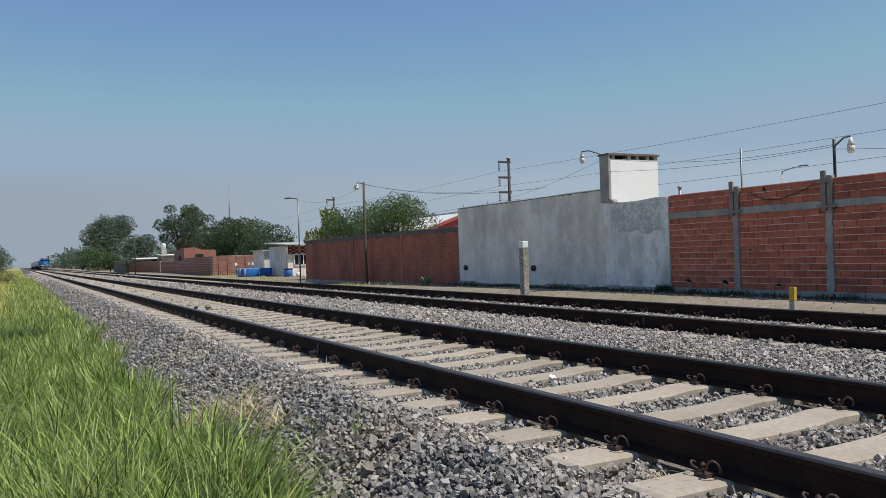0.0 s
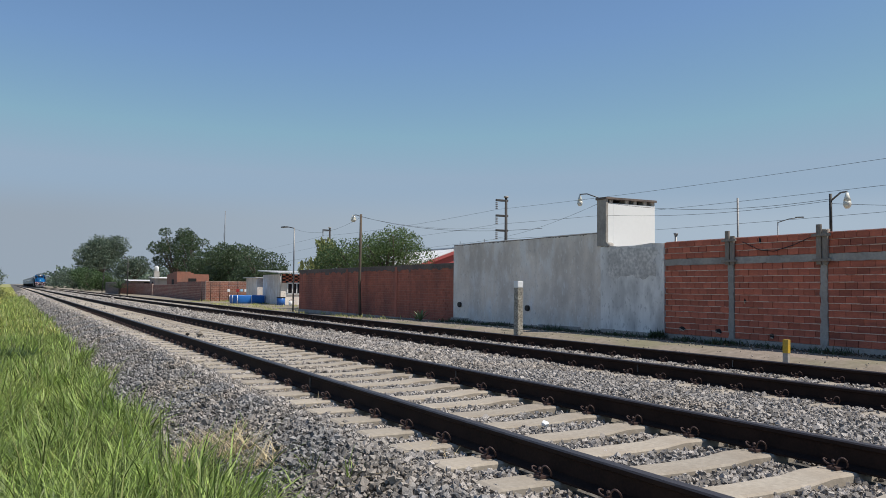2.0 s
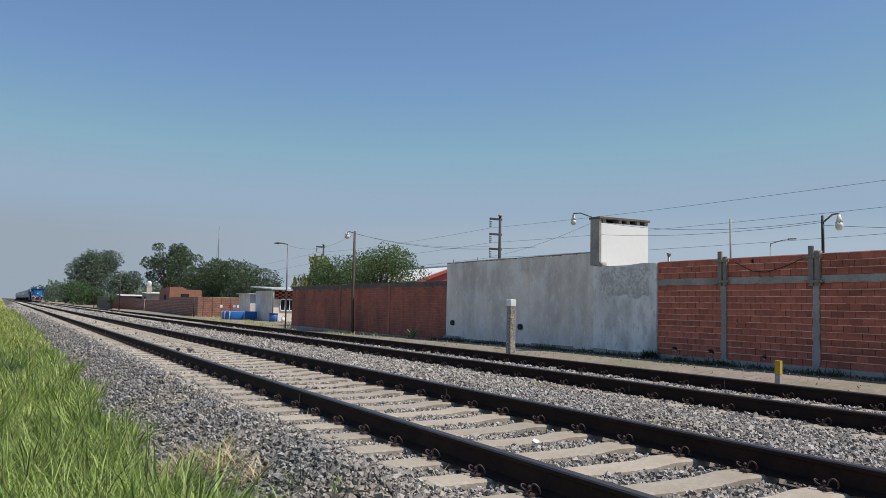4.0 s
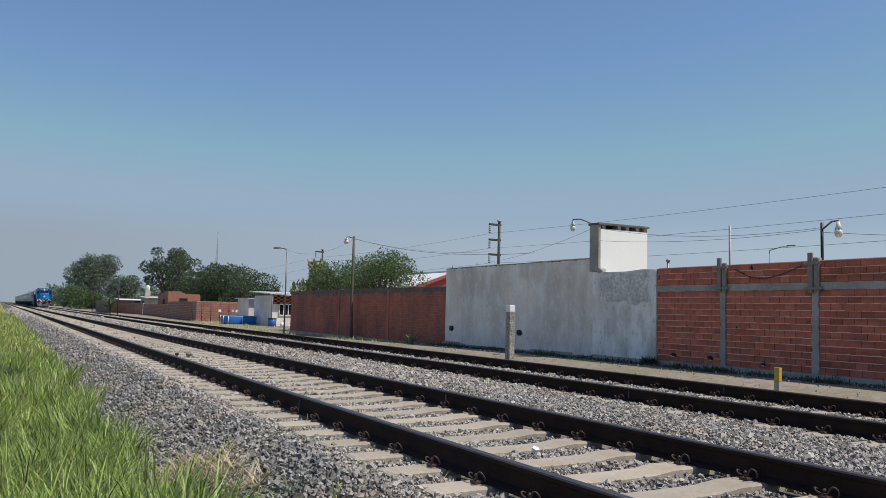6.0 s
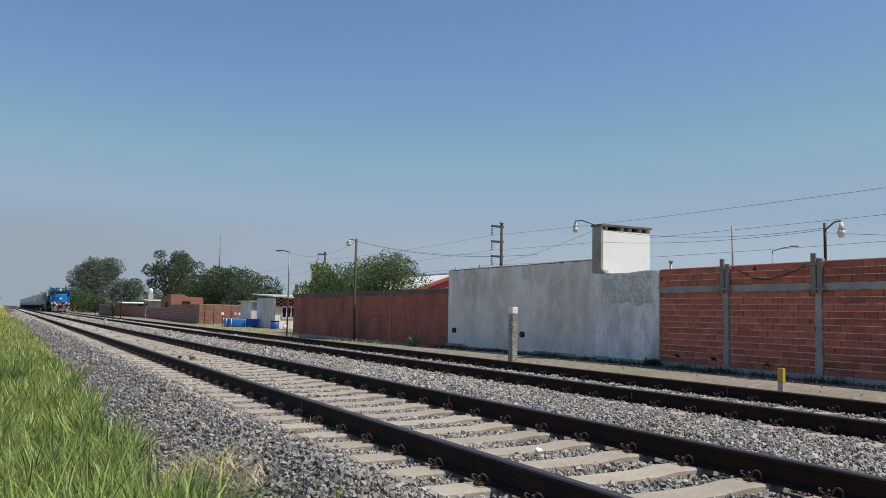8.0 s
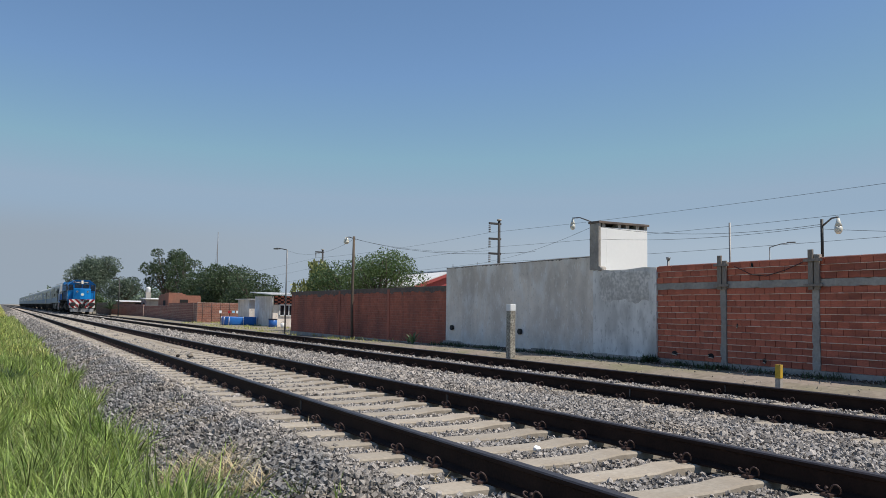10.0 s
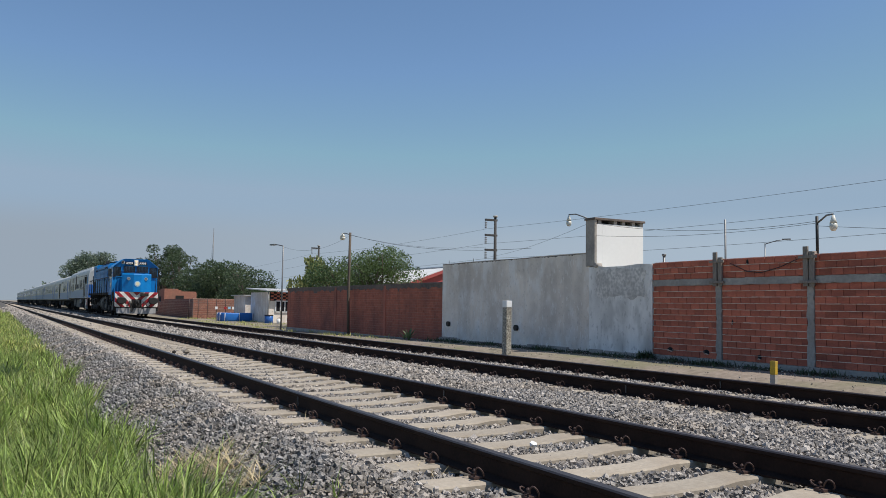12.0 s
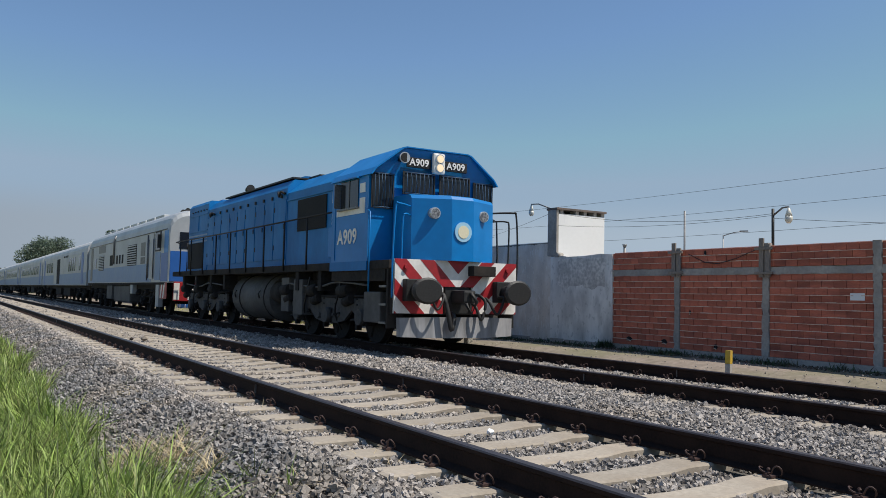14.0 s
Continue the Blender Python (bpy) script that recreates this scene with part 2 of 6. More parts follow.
def loft(bm, rings, caps=True, smooth=False, mi=0):
    vs = [[bm.verts.new(p) for p in r] for r in rings]
    n = len(vs[0])
    for u, w in zip(vs, vs[1:]):
        for k in range(n):
            f = bm.faces.new((u[k], u[(k + 1) % n], w[(k + 1) % n], w[k]))
            f.smooth, f.material_index = smooth, mi
    if caps:
        bm.faces.new(vs[0]).material_index = mi
        bm.faces.new(vs[-1]).material_index = mi
    return bm


def prism(bm, profile, y0, y1, mi=0):
    """A profile of (x, z) drawn out along y."""
    return loft(bm, [[(x, y0, z) for x, z in profile], [(x, y1, z) for x, z in profile]], mi=mi)


def np_mesh(name, verts, faces, material, smooth=False):
    me = bpy.data.meshes.new(name)
    k = faces.shape[1]
    me.vertices.add(len(verts))
    me.vertices.foreach_set("co", np.asarray(verts, dtype=np.float32).ravel())
    me.loops.add(faces.size)
    me.loops.foreach_set("vertex_index", faces.astype(np.int32).ravel())
    me.polygons.add(len(faces))
    me.polygons.foreach_set("loop_start", np.arange(0, faces.size, k, dtype=np.int32))
    me.update(calc_edges=True)
    me.polygons.foreach_set("use_smooth", [smooth] * len(faces))
    me.materials.append(material)
    return new(name, me)


# ---------------------------------------------------------------- the ground
TRACK2 = 4.47        # from the near track to the far one
GAUGE = 1.746        # between rail centres


def smoothstep(a, b, x):
    t = np.clip((x - a) / (b - a), 0.0, 1.0)
    return t * t * (3 - 2 * t)


def ground_z(x, y):
    """Height of the earth: a flat bed under the tracks, a shoulder down to the verge, a path along the walls."""
    x, y = np.asarray(x, float), np.asarray(y, float)
    bed = -0.06 + 0 * x
    verge = -0.42 + 0.05 * np.sin(x * 0.9 + y * 0.35) + 0.04 * np.sin(y * 0.8 - x * 0.4)
    path = 0.10 - 0.20 * smoothstep(12, 36, y)
    z = bed + (verge - bed) * smoothstep(-0.85, -2.1, x)
    return z + (path - z) * smoothstep(6.9, 7.6, x)


def ground_sheet():
    xs = np.unique(np.concatenate([np.linspace(-1500, -60, 10), np.linspace(-60, -6, 14), np.arange(-6, 12, 0.3), np.linspace(12, 60, 14), np.linspace(60, 1500, 10)]))
    ys = np.unique(np.concatenate([np.linspace(-300, -8, 8), np.arange(-8, 45, 0.6), np.linspace(45, 400, 40), np.linspace(400, 3000, 12)]))
    X, Y = np.meshgrid(xs, ys)
    V = np.stack([X, Y, ground_z(X, Y)], -1).reshape(-1, 3)
    nx = len(xs)
    idx = np.arange(len(V)).reshape(len(ys), nx)
    F = np.stack([idx[:-1, :-1], idx[:-1, 1:], idx[1:, 1:], idx[1:, :-1]], -1).reshape(-1, 4)
    ob = np_mesh("ground", V, F, M_VERGE, True)
    ob.data.materials.append(M_BEDSHADE)
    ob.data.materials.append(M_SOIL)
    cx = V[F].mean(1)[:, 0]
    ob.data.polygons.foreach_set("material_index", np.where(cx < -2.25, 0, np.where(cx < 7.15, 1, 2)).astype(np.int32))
    return tagged(ob, "grassy verge, ballast bed darkened as stone-gap shade, dry soil path", "ground", kind="structure")


ground_sheet()


# ---------------------------------------------------------------- the tracks
SPACING, FIRST, SHIFT = 0.6, -16, 0.06


def rail(x, z):
    ys = [-30, 0, 20, 60, 150, 400, 900]
    ob = empty("rail", "long dark rusty steel rail with a worn top", "rail", "rails of the two tracks", at=(x, 0, z))
    for name, prof, m in (("rail_foot", [(-0.07, 0), (0.07, 0), (0.07, 0.012), (0.012, 0.03), (-0.012, 0.03), (-0.07, 0.012)], M_RAIL),
                          ("rail_web", [(-0.011, 0.031), (0.011, 0.031), (0.010, 0.126), (-0.010, 0.126)], M_RAIL),
                          ("rail_head", [(-0.013, 0.126), (0.013, 0.126), (0.035, 0.138), (0.036, 0.160), (-0.036, 0.160), (-0.035, 0.138)], M_RAIL),
                          ("running_surface", [(-0.036, 0.1605), (0.036, 0.1605), (0.028, 0.170), (-0.028, 0.170)], M_RAILTOP)):
        part(name, loft(bmesh.new(), [[(px, y, pz) for px, pz in prof] for y in ys]), m, ob)
    for y in (4.4, 22.4):
        part("rail_joint", boxed(-0.026, 0.026, y - 0.004, y + 0.004, 0.035, 0.1585), M_STEEL, ob)
    return ob


def sleeper_mesh(bm):
    """Concrete sleeper: raised under the rails, lower in the middle, chamfered sides."""
    L = 1.36
    st = [(-L, -0.01), (-L + 0.03, 0.0), (-0.58, 0.0), (-0.40, -0.022), (0, -0.028), (0.40, -0.022), (0.58, 0.0), (L - 0.03, 0.0), (L, -0.01)]
    loft(bm, [[(x, -0.14, -0.2), (x, -0.125, z - 0.012), (x, -0.11, z), (x, 0.11, z), (x, 0.125, z - 0.012), (x, 0.14, -0.2)] for x, z in st])
    return bm


def clip_mesh(bm, s):
    """Spring clip and bolt beside a rail; s is the side."""
    pts = [(0.085, -0.062, 0.022), (0.094, -0.076, 0.034), (0.105, -0.084, 0.052), (0.116, -0.085, 0.070), (0.126, -0.076, 0.082), (0.132, -0.062, 0.084), (0.135, -0.047, 0.074), (0.132, -0.033, 0.054),
           (0.122, -0.020, 0.036), (0.116, -0.004, 0.030), (0.122, 0.018, 0.030), (0.134, 0.040, 0.036), (0.139, 0.056, 0.046), (0.132, 0.070, 0.056), (0.118, 0.074, 0.058), (0.104, 0.066, 0.050)]
    tube(bm, [(s * x, y * 0.95, z) for x, y, z in pts], 0.0055, 6)
    tube(bm, [(s * 0.112, 0.012, -0.01), (s * 0.112, 0.012, 0.062)], 0.007, 6)
    tube(bm, [(s * 0.112, 0.012, 0.045), (s * 0.112, 0.012, 0.056)], 0.012, 6)
    x0, x1 = sorted((s * 0.075, s * 0.14))
    box(bm, x0, x1, -0.03, 0.04, 0.004, 0.018)
    return bm


def first_sleeper():
    ob = empty("railway_sleeper", "pale concrete railway sleeper bedded in ballast", "sleeper", "sleepers under the rails")
    part("beam", sleeper_mesh(bmesh.new()), M_SLEEPER, ob)
    for x in (-GAUGE / 2, GAUGE / 2):
        for s in (-1, 1):
            c = part("rail_clip", clip_mesh(bmesh.new(), s), M_CLIP, ob, "rusty spring clip with bolt")
            c.location = (x, 0, 0)
    return ob


for tx in (0, TRACK2):
    for gx in (0, GAUGE):
        rail(tx + gx, -0.03 if tx else 0.0)

proto = first_sleeper()
for k in range(FIRST, 62):
    for tx, shift in ((0, 0.0), (TRACK2, 0.22)):
        m = pose(tx + GAUGE / 2, k * SPACING + SHIFT + shift, -0.03 if tx else 0.0, 0, 0, random.uniform(-0.5, 0.5))
        if k == FIRST and not tx:
            proto.matrix_basis = m
        else:
            copy_thing(proto, m)


def far_sleepers():
    bm = bmesh.new()
    sleeper_mesh(bm)
    V = np.array([v.co for v in bm.verts])
    bm.verts.index_update()
    quads = np.array([[v.index for v in f.verts] for f in bm.faces if len(f.verts) == 4])
    bm.free()
    vs, fs = [], []
    for k in range(62, 400):
        for tx, shift in ((0, 0.0), (TRACK2, 0.22)):
            fs.append(quads + len(V) * len(vs))
            vs.append(V + (tx + GAUGE / 2, k * SPACING + SHIFT + shift, 0.0))
    ob = np_mesh("far_sleepers", np.concatenate(vs), np.concatenate(fs), M_SLEEPER)
    tagged(ob, "long row of concrete sleepers in the distance", "sleepers", kind="stuff")


far_sleepers()


# ---------------------------------------------------------------- walls along the path
WX = 8.9
def wall_label(ob, text):
    return tagged(ob, text, "wall", kind="structure")


def grey_wall():
    bm = bmesh.new()
    ys = [10.62, 12.0, 13.4, 14.8, 16.2, 17.5]
    rings = []
    for i, y in enumerate(ys):
        top = 2.37 + 0.012 * math.sin(i * 2.3)
        rings.append([(WX, y, -0.3), (WX, y, top), (WX + 0.2, y, top + 0.01), (WX + 0.2, y, -0.3)])
    loft(bm, rings)
    wall = wall_label(part("wall_rendered", bm, M_STUCCO), "grey cement-rendered boundary wall with water stains")
    bm = bmesh.new()
    rings = []
    for i, y in enumerate((8.6, 9.0, 9.5, 10.0, 10.34, 10.618)):
        top = 2.03 + 0.02 * math.sin(i * 1.9)
        rings.append([(WX - 0.012, y, -0.3), (WX - 0.012, y, top), (WX + 0.2, y, top), (WX + 0.2, y, -0.3)])
    loft(bm, rings)
    part("pale_section", bm, M_PALE, wall, "pale limewashed cement section")
    rp = random.Random(12)
    edge = [(8.84 + 0.1 * k, 1.36 + rp.uniform(-0.07, 0.06)) for k in range(16)] + [(10.36 + rp.uniform(-0.04, 0.1), 1.42 + 0.1 * k) for k in range(6)] + [(10.3 - 0.1 * k, 1.99 + rp.uniform(-0.03, 0.0)) for k in range(15)] + [(8.84 + rp.uniform(-0.05, 0.05), 1.9 - 0.1 * k) for k in range(5)]
    bm = bmesh.new()
    loft(bm, [[(x, y, z) for y, z in edge] for x in (WX - 0.017, WX - 0.0125)])
    part("patched_render", bm, M_STUCCO2, wall, "dark blotched patch of old render")
    bm = bmesh.new()
    strip = [(8.60, 0.1 + 0.12 * k) for k in range(17)] + [(8.70 + rp.uniform(-0.05, 0.06), 2.0 - 0.12 * k) for k in range(17)]
    loft(bm, [[(x, y, z) for y, z in strip] for x in (WX - 0.03, WX - 0.0125)])
    part("ragged_edge", bm, M_PALE, wall, "ragged pale mortar edge")
    def ragged(y0, y1, z0, z1, x, deep, step, material, name, label):
        """Thin strip with a straight top and a ragged lower edge."""
        low, y = [], y0
        while y < y1:
            low.append((y, z0 - (rp.uniform(0, deep * 0.25) if rp.random() < 0.7 else rp.uniform(0, deep))))
            y += rp.uniform(step * 0.4, step)
        edge = low + [(y1, z0), (y1, z1), (y0, z1)]
        part(name, loft(bmesh.new(), [[(q, a, b) for a, b in edge] for q in (x - 0.004, x + 0.001)]), material, wall, label)
    ragged(10.64, 17.49, 2.345, 2.354, WX - 0.0005, 0.03, 0.07, M_SOOT, "weathered_edge", "black weathered top edge")
    ragged(8.75, 17.4, 0.125, 0.15, WX - 0.014, 0.04, 0.3, M_SOOT, "foot_crack", "dark ragged line along the foot")
    for a in (17.3, 15.9):
        part("starter_bar", tubed([(WX + 0.1, a, 2.3), (WX + 0.1, a - 0.01, 2.47)], 0.008, 5), M_BLACKIRON, wall)
    part("pipe_stub", tubed([(WX - 0.07, 10.36, 2.07), (WX + 0.1, 10.36, 2.07)], 0.055, 12), M_CONC, wall, "grey pipe stub")
    for y, z in ((17.06, 0.59), (13.51, 0.58)):
        bm = tubed([(WX - 0.07, y, z), (WX - 0.005, y, z)], 0.075, 14)
        part("drain_pipe", bm, M_BLACKIRON, wall, "black drain pipe mouth")
    bm = bmesh.new()
    rnd = random.Random(4)
    for k in range(24):
        y = rnd.uniform(8.6, 17.5)
        box(bm, WX - 0.05 - rnd.random() * 0.05, WX + 0.01, y, y + rnd.uniform(0.3, 0.9), -0.2, 0.12 + rnd.random() * 0.09)
    part("footing", bm, M_CONC, wall, "crumbled concrete footing")
    return wall


grey_wall()


def white_stack():
    """White gable upstand behind the wall, with vent slots under its coping."""
    ob = empty("parapet_stack", "white painted parapet block with slotted coping", "parapet", at=(WX, 10.44, 0))
    part("shaft", boxed(0.21, 1.44, 0, 0.30, 0.3, 3.02, 0.01), M_WHITE, ob, "white painted masonry block")
    part("shaft_front", boxed(0.051, 0.21, 0, 0.30, 2.06, 3.02), M_WHITE, ob, "white painted masonry block")
    # end face in a darker grey than the white block
    part("end_pier", boxed(-0.018, 0.05, -0.012, 0.30, 2.05, 3.10, 0.008), M_CONC, ob, "grey end face of the block")
    part("coping", boxed(-0.03, 1.47, -0.04, 0.34, 3.10, 3.15, 0.008), M_SOOT, ob, "dark concrete slab")
    for x in (0.10, 0.56, 0.80, 1.10, 1.34):
        part("support", boxed(x, x + 0.09, 0.0, 0.28, 3.02, 3.10), M_CONC, ob)
    part("slot_back", boxed(0.06, 1.42, 0.2, 0.27, 3.02, 3.10), M_DARK, ob)
    part("low_parapet", boxed(1.441, 1.98, 0.02, 0.25, 0.3, 2.13, 0.01), M_WHITE, ob)
    return ob


white_stack()

COLUMNS = (6.87, 4.94, 3.02, 1.1)
BRICK_ENDS = (0.0, 8.58)
rng = random.Random(7)


def brick_mesh(w, h, d):
    bm = bmesh.new()
    box(bm, 0, d, 0, w, 0, h, 0)
    me = bpy.data.meshes.new("brick")
    bm.to_mesh(me)
    bm.free()
    me.materials.append(M_BRICK)
    return me


def brick_wall():
    core = boxed(WX + 0.042, WX + 0.17, BRICK_ENDS[0], BRICK_ENDS[1] + 0.018, -0.3, 2.055)
    wall = wall_label(part("wall_brick", core, M_MORTAR), "unplastered red hollow-brick wall with concrete columns")
    part("plinth", boxed(WX - 0.03, WX + 0.05, BRICK_ENDS[0], BRICK_ENDS[1], -0.3, 0.20, 0.008), M_CONC, wall, "concrete plinth")
    bm, y, rings = bmesh.new(), BRICK_ENDS[0], []
    while y < BRICK_ENDS[1]:
        a, c, d = (rng.uniform(-0.008, 0.008) for _ in range(3))
        rings.append([(WX - 0.016 + d * 0.4, y, 1.572 + a), (WX + 0.05, y, 1.58), (WX + 0.05, y, 1.69), (WX - 0.012 - d * 0.4, y, 1.694 + c)])
        y += rng.uniform(0.05, 0.16)
    rings.append([(p, BRICK_ENDS[1], r) for p, _, r in rings[-1]])
    part("tie_beam", loft(bm, rings), M_CONC, wall, "rough concrete tie beam")
    for i, y in enumerate(COLUMNS):
        bm, z, top = bmesh.new(), -0.2, 2.06 + 0.04 * (i % 2)
        rings = []
        while z < top:
            a, c, d = (rng.uniform(-0.012, 0.02) for _ in range(3))
            rings.append([(WX - 0.02 - d * 0.4, y - 0.062 - a, z), (WX - 0.02 + d * 0.3, y + 0.062 + c, z), (WX + 0.1, y + 0.068, z), (WX + 0.1, y - 0.068, z)])
            z += rng.uniform(0.05, 0.12)
        rings.append([(p, q, top) for p, q, _ in rings[-1]])
        part("column", loft(bm, rings), M_CONC, wall, "rough concrete column")
    for y, lo in ((6.87, 1.55), (4.94, 1.52)):
        for s in (-1, 1):
            part("formwork_board", boxed(WX - 0.055, WX - 0.021, y + s * 0.06 - 0.045, y + s * 0.06 + 0.045, lo, 2.13 + s * 0.05, 0.003), M_WOOD, wall, "grey weathered formwork board")
        for z in (lo + 0.05, 1.98):
            part("formwork_batten", boxed(WX - 0.085, WX - 0.056, y - 0.17, y + 0.17, z, z + 0.045, 0.003), M_WOOD, wall)
    kinds = [brick_mesh(w, 0.1055, 0.05) for w in (0.2030, 0.2015, 0.2040)]
    half = brick_mesh(0.095, 0.1055, 0.05)
    bays = [(COLUMNS[0] + 0.07, BRICK_ENDS[1])] + [(b + 0.07, a - 0.07) for a, b in zip(COLUMNS, COLUMNS[1:])]
    rest, beds = bmesh.new(), bmesh.new()
    count = 0
    zs = [0.205 + 0.1145 * r for r in range(12)] + [1.70 + 0.117 * r for r in range(3)]
    for b, (y0, y1) in enumerate(bays):
        for r, z in enumerate(zs):
            y = y0 + 0.005 - (0.1 if r % 2 else 0)
            q = y0 + 0.002
            while r not in (0, 12) and q < y1 - 0.03:
                e = min(q + rng.uniform(0.05, 0.22), y1 - 0.002)
                box(beds, WX - rng.choice((0.002, 0.008, 0.012, 0.016)), WX + 0.05, q, e, z - rng.uniform(0.009, 0.012), z + rng.uniform(-0.004, 0.004))
                q = e + 0.001
            while y < y1 - 0.02:
                a, c = max(y, y0 + 0.003), min(y + 0.203, y1 - 0.003)
                if c - a > 0.05 :
                    x = WX + rng.uniform(-0.004, 0.001)
                    if b in (0, 1) and count < 300 and c - a > 0.16:
                        o = new("brick", rng.choice(kinds))
                        o.parent = wall
                        o.location = (x, a, z + rng.uniform(-0.003, 0.003))
                        o.rotation_euler = (rng.uniform(-0.01, 0.01), 0, rng.uniform(-0.012, 0.012))
                        count += 1
                    else:
                        box(rest, x, x + 0.05, a, c, z, z + 0.1055)
                y += 0.21
    tagged(part("brickwork", rest, M_BRICK, wall), kind="stuff")
    tagged(part("mortar", beds, M_MORTAR, wall, "ragged pale mortar joints"), kind="stuff")
    part("white_plate", boxed(WX - 0.014, WX - 0.0065, 3.22, 3.45, 1.16, 1.27), M_WHITE, wall, "small white plate")
    # thin near-black plates on the face stand for the shade inside broken bricks
    for y, z, w, h in ((8.05, 0.28, 0.14, 0.08), (7.12, 0.27, 0.12, 0.09), (5.95, 0.25, 0.06, 0.09), (6.2, 1.92, 0.04, 0.09), (6.55, 0.85, 0.03, 0.08)):
        ring = [(y + w / 2 + w * 0.75 * rng.uniform(0.6, 1.1) * math.cos(k * 0.7), z + h / 2 + h * 0.6 * rng.uniform(0.6, 1.1) * math.sin(k * 0.7)) for k in range(9)]
        part("broken_hole", loft(bmesh.new(), [[(q, a, c) for a, c in ring] for q in (WX - 0.0065, WX - 0.002)]), M_DARK, wall, "dark plate painted as the shade of a broken hole")
        part("mortar_lump", tubed([(WX - 0.015, y + w * 0.1, z), (WX - 0.022, y + w * 0.5, z + h * 0.2), (WX - 0.012, y + w, z + h * 0.1)], 0.012, 6, r1=0.007), M_MORTAR, wall)
    part("hanging_cable", tubed([(WX - 0.03, 6.6, 1.97), (WX - 0.03, 6.2, 1.80), (WX - 0.03, 5.9, 1.77), (WX - 0.03, 5.5, 1.86), (WX - 0.03, 5.1, 2.0)], 0.007, 5), M_BLACKIRON, wall)
    return wall


brick_wall()


def old_brick_wall():
    y0, y1 = 17.52, 32.2
    wall = wall_label(part("wall_old_brick", boxed(WX + 0.008, WX + 0.2, y0, y1, -0.5, 1.80), M_MORTARDK), "old dark red brick wall with stained top")
    part("plinth", boxed(WX - 0.03, WX + 0.05, y0, y1, -0.5, 0.06, 0.01), M_CONC, wall, "low concrete plinth")
    bm = bmesh.new()
    r2 = random.Random(3)
    r, z = 0, 0.065
    while z < 1.76:
        y = y0 - (0.12 if r % 2 else 0)
        while y < y1:
            a, c = max(y, y0), min(y + 0.232, y1)
            if c - a > 0.04 :
                x = WX + r2.uniform(-0.003, 0.006)
                box(bm, x, x + 0.03, a, c, z, z + 0.078)
            y += 0.24
        z += 0.083
        r += 1
    tagged(part("brickwork", bm, M_BRICKDARK, wall), kind="stuff")
    part("coping", boxed(WX - 0.015, WX + 0.22, y0, y1, 1.765, 1.83, 0.006), M_SOOT, wall, "blackened cement coping")
    rs = random.Random(9)
    low, y = [], y0
    while y < y1:
        low.append((y, 1.70 - (rs.uniform(0.0, 0.05) if rs.random() < 0.75 else rs.uniform(0.04, 0.14))))
        y += rs.uniform(0.06, 0.22)
    edge = low + [(y1, 1.72), (y1, 1.764), (y0, 1.764)]
    bm = bmesh.new()
    loft(bm, [[(x, a, b) for a, b in edge] for x in (WX - 0.009, WX - 0.0045)])
    part("damp_stain", bm, M_SOOT, wall, "black damp stain under the coping")
    for y in (21.6, 26.2):
        part("pilaster", boxed(WX - 0.018, WX + 0.03, y - 0.09, y + 0.09, 0.06, 1.78, 0.004), M_BRICKDARK, wall)


old_brick_wall()


# ---------------------------------------------------------------- the train
M_BLUE = mat("loco_blue", (0.002, 0.205, 0.56), (0.002, 0.178, 0.50), 0.38, fine=6, coarse=1.2, stain=(0.004, 0.12, 0.34), amount=0.4, spec=0.35, bump=0.02)
M_BLUEDK = mat("loco_blue_hood", (0.003, 0.19, 0.50), (0.003, 0.155, 0.42), 0.5, fine=6, coarse=1.0, stain=(0.008, 0.09, 0.28), amount=0.5, spec=0.25, bump=0.03, stretch=(1, 1, 0.5))
M_RED = mat("warning_red", (0.42, 0.022, 0.03), (0.33, 0.018, 0.025), 0.45, fine=12, coarse=3, stain=(0.16, 0.02, 0.02), amount=0.4, bump=0.02)
M_OFFWHITE = mat("warning_white", (0.86, 0.84, 0.80), (0.78, 0.76, 0.72), 0.5, fine=12, coarse=3, stain=(0.40, 0.36, 0.32), amount=0.4, bump=0.02)
M_UNDER = mat("underframe_grime", (0.032, 0.030, 0.029), (0.014, 0.013, 0.013), 0.9, fine=14, coarse=2, stain=(0.065, 0.052, 0.042), amount=0.5, bump=0.2, spec=0.25)
M_TANK = mat("tank_grey", (0.12, 0.117, 0.114), (0.07, 0.068, 0.066), 0.7, fine=10, coarse=1.5, stain=(0.06, 0.055, 0.05), amount=0.6, bump=0.1)
M_CAST = mat("dusty_casting", (0.085, 0.08, 0.076), (0.04, 0.038, 0.037), 0.85, fine=12, coarse=2, stain=(0.12, 0.105, 0.09), amount=0.5, bump=0.2)
M_PLOUGH = mat("plough_grey", (0.36, 0.36, 0.37), (0.26, 0.26, 0.27), 0.6, fine=8, coarse=2.4, stain=(0.10, 0.10, 0.10), amount=0.75, bump=0.1, stretch=(2, 1, 0.3))
M_GRILLE = mat("grille_blue_black", (0.03, 0.11, 0.22), (0.02, 0.06, 0.12), 0.6, fine=20, bump=0.05)
M_GLASS = mat("dark_window", (0.02, 0.023, 0.027), (0.012, 0.014, 0.017), 0.08, bump=0)
M_COACH = mat("coach_white", (0.46, 0.475, 0.485), (0.38, 0.40, 0.415), 0.42, fine=5, coarse=0.6, stain=(0.30, 0.32, 0.335), amount=0.5, bump=0.02)
M_COACHBLUE = mat("coach_blue", (0.13, 0.25, 0.46), (0.09, 0.19, 0.39), 0.42, fine=5, coarse=0.6, stain=(0.24, 0.34, 0.46), amount=0.5, bump=0.02)
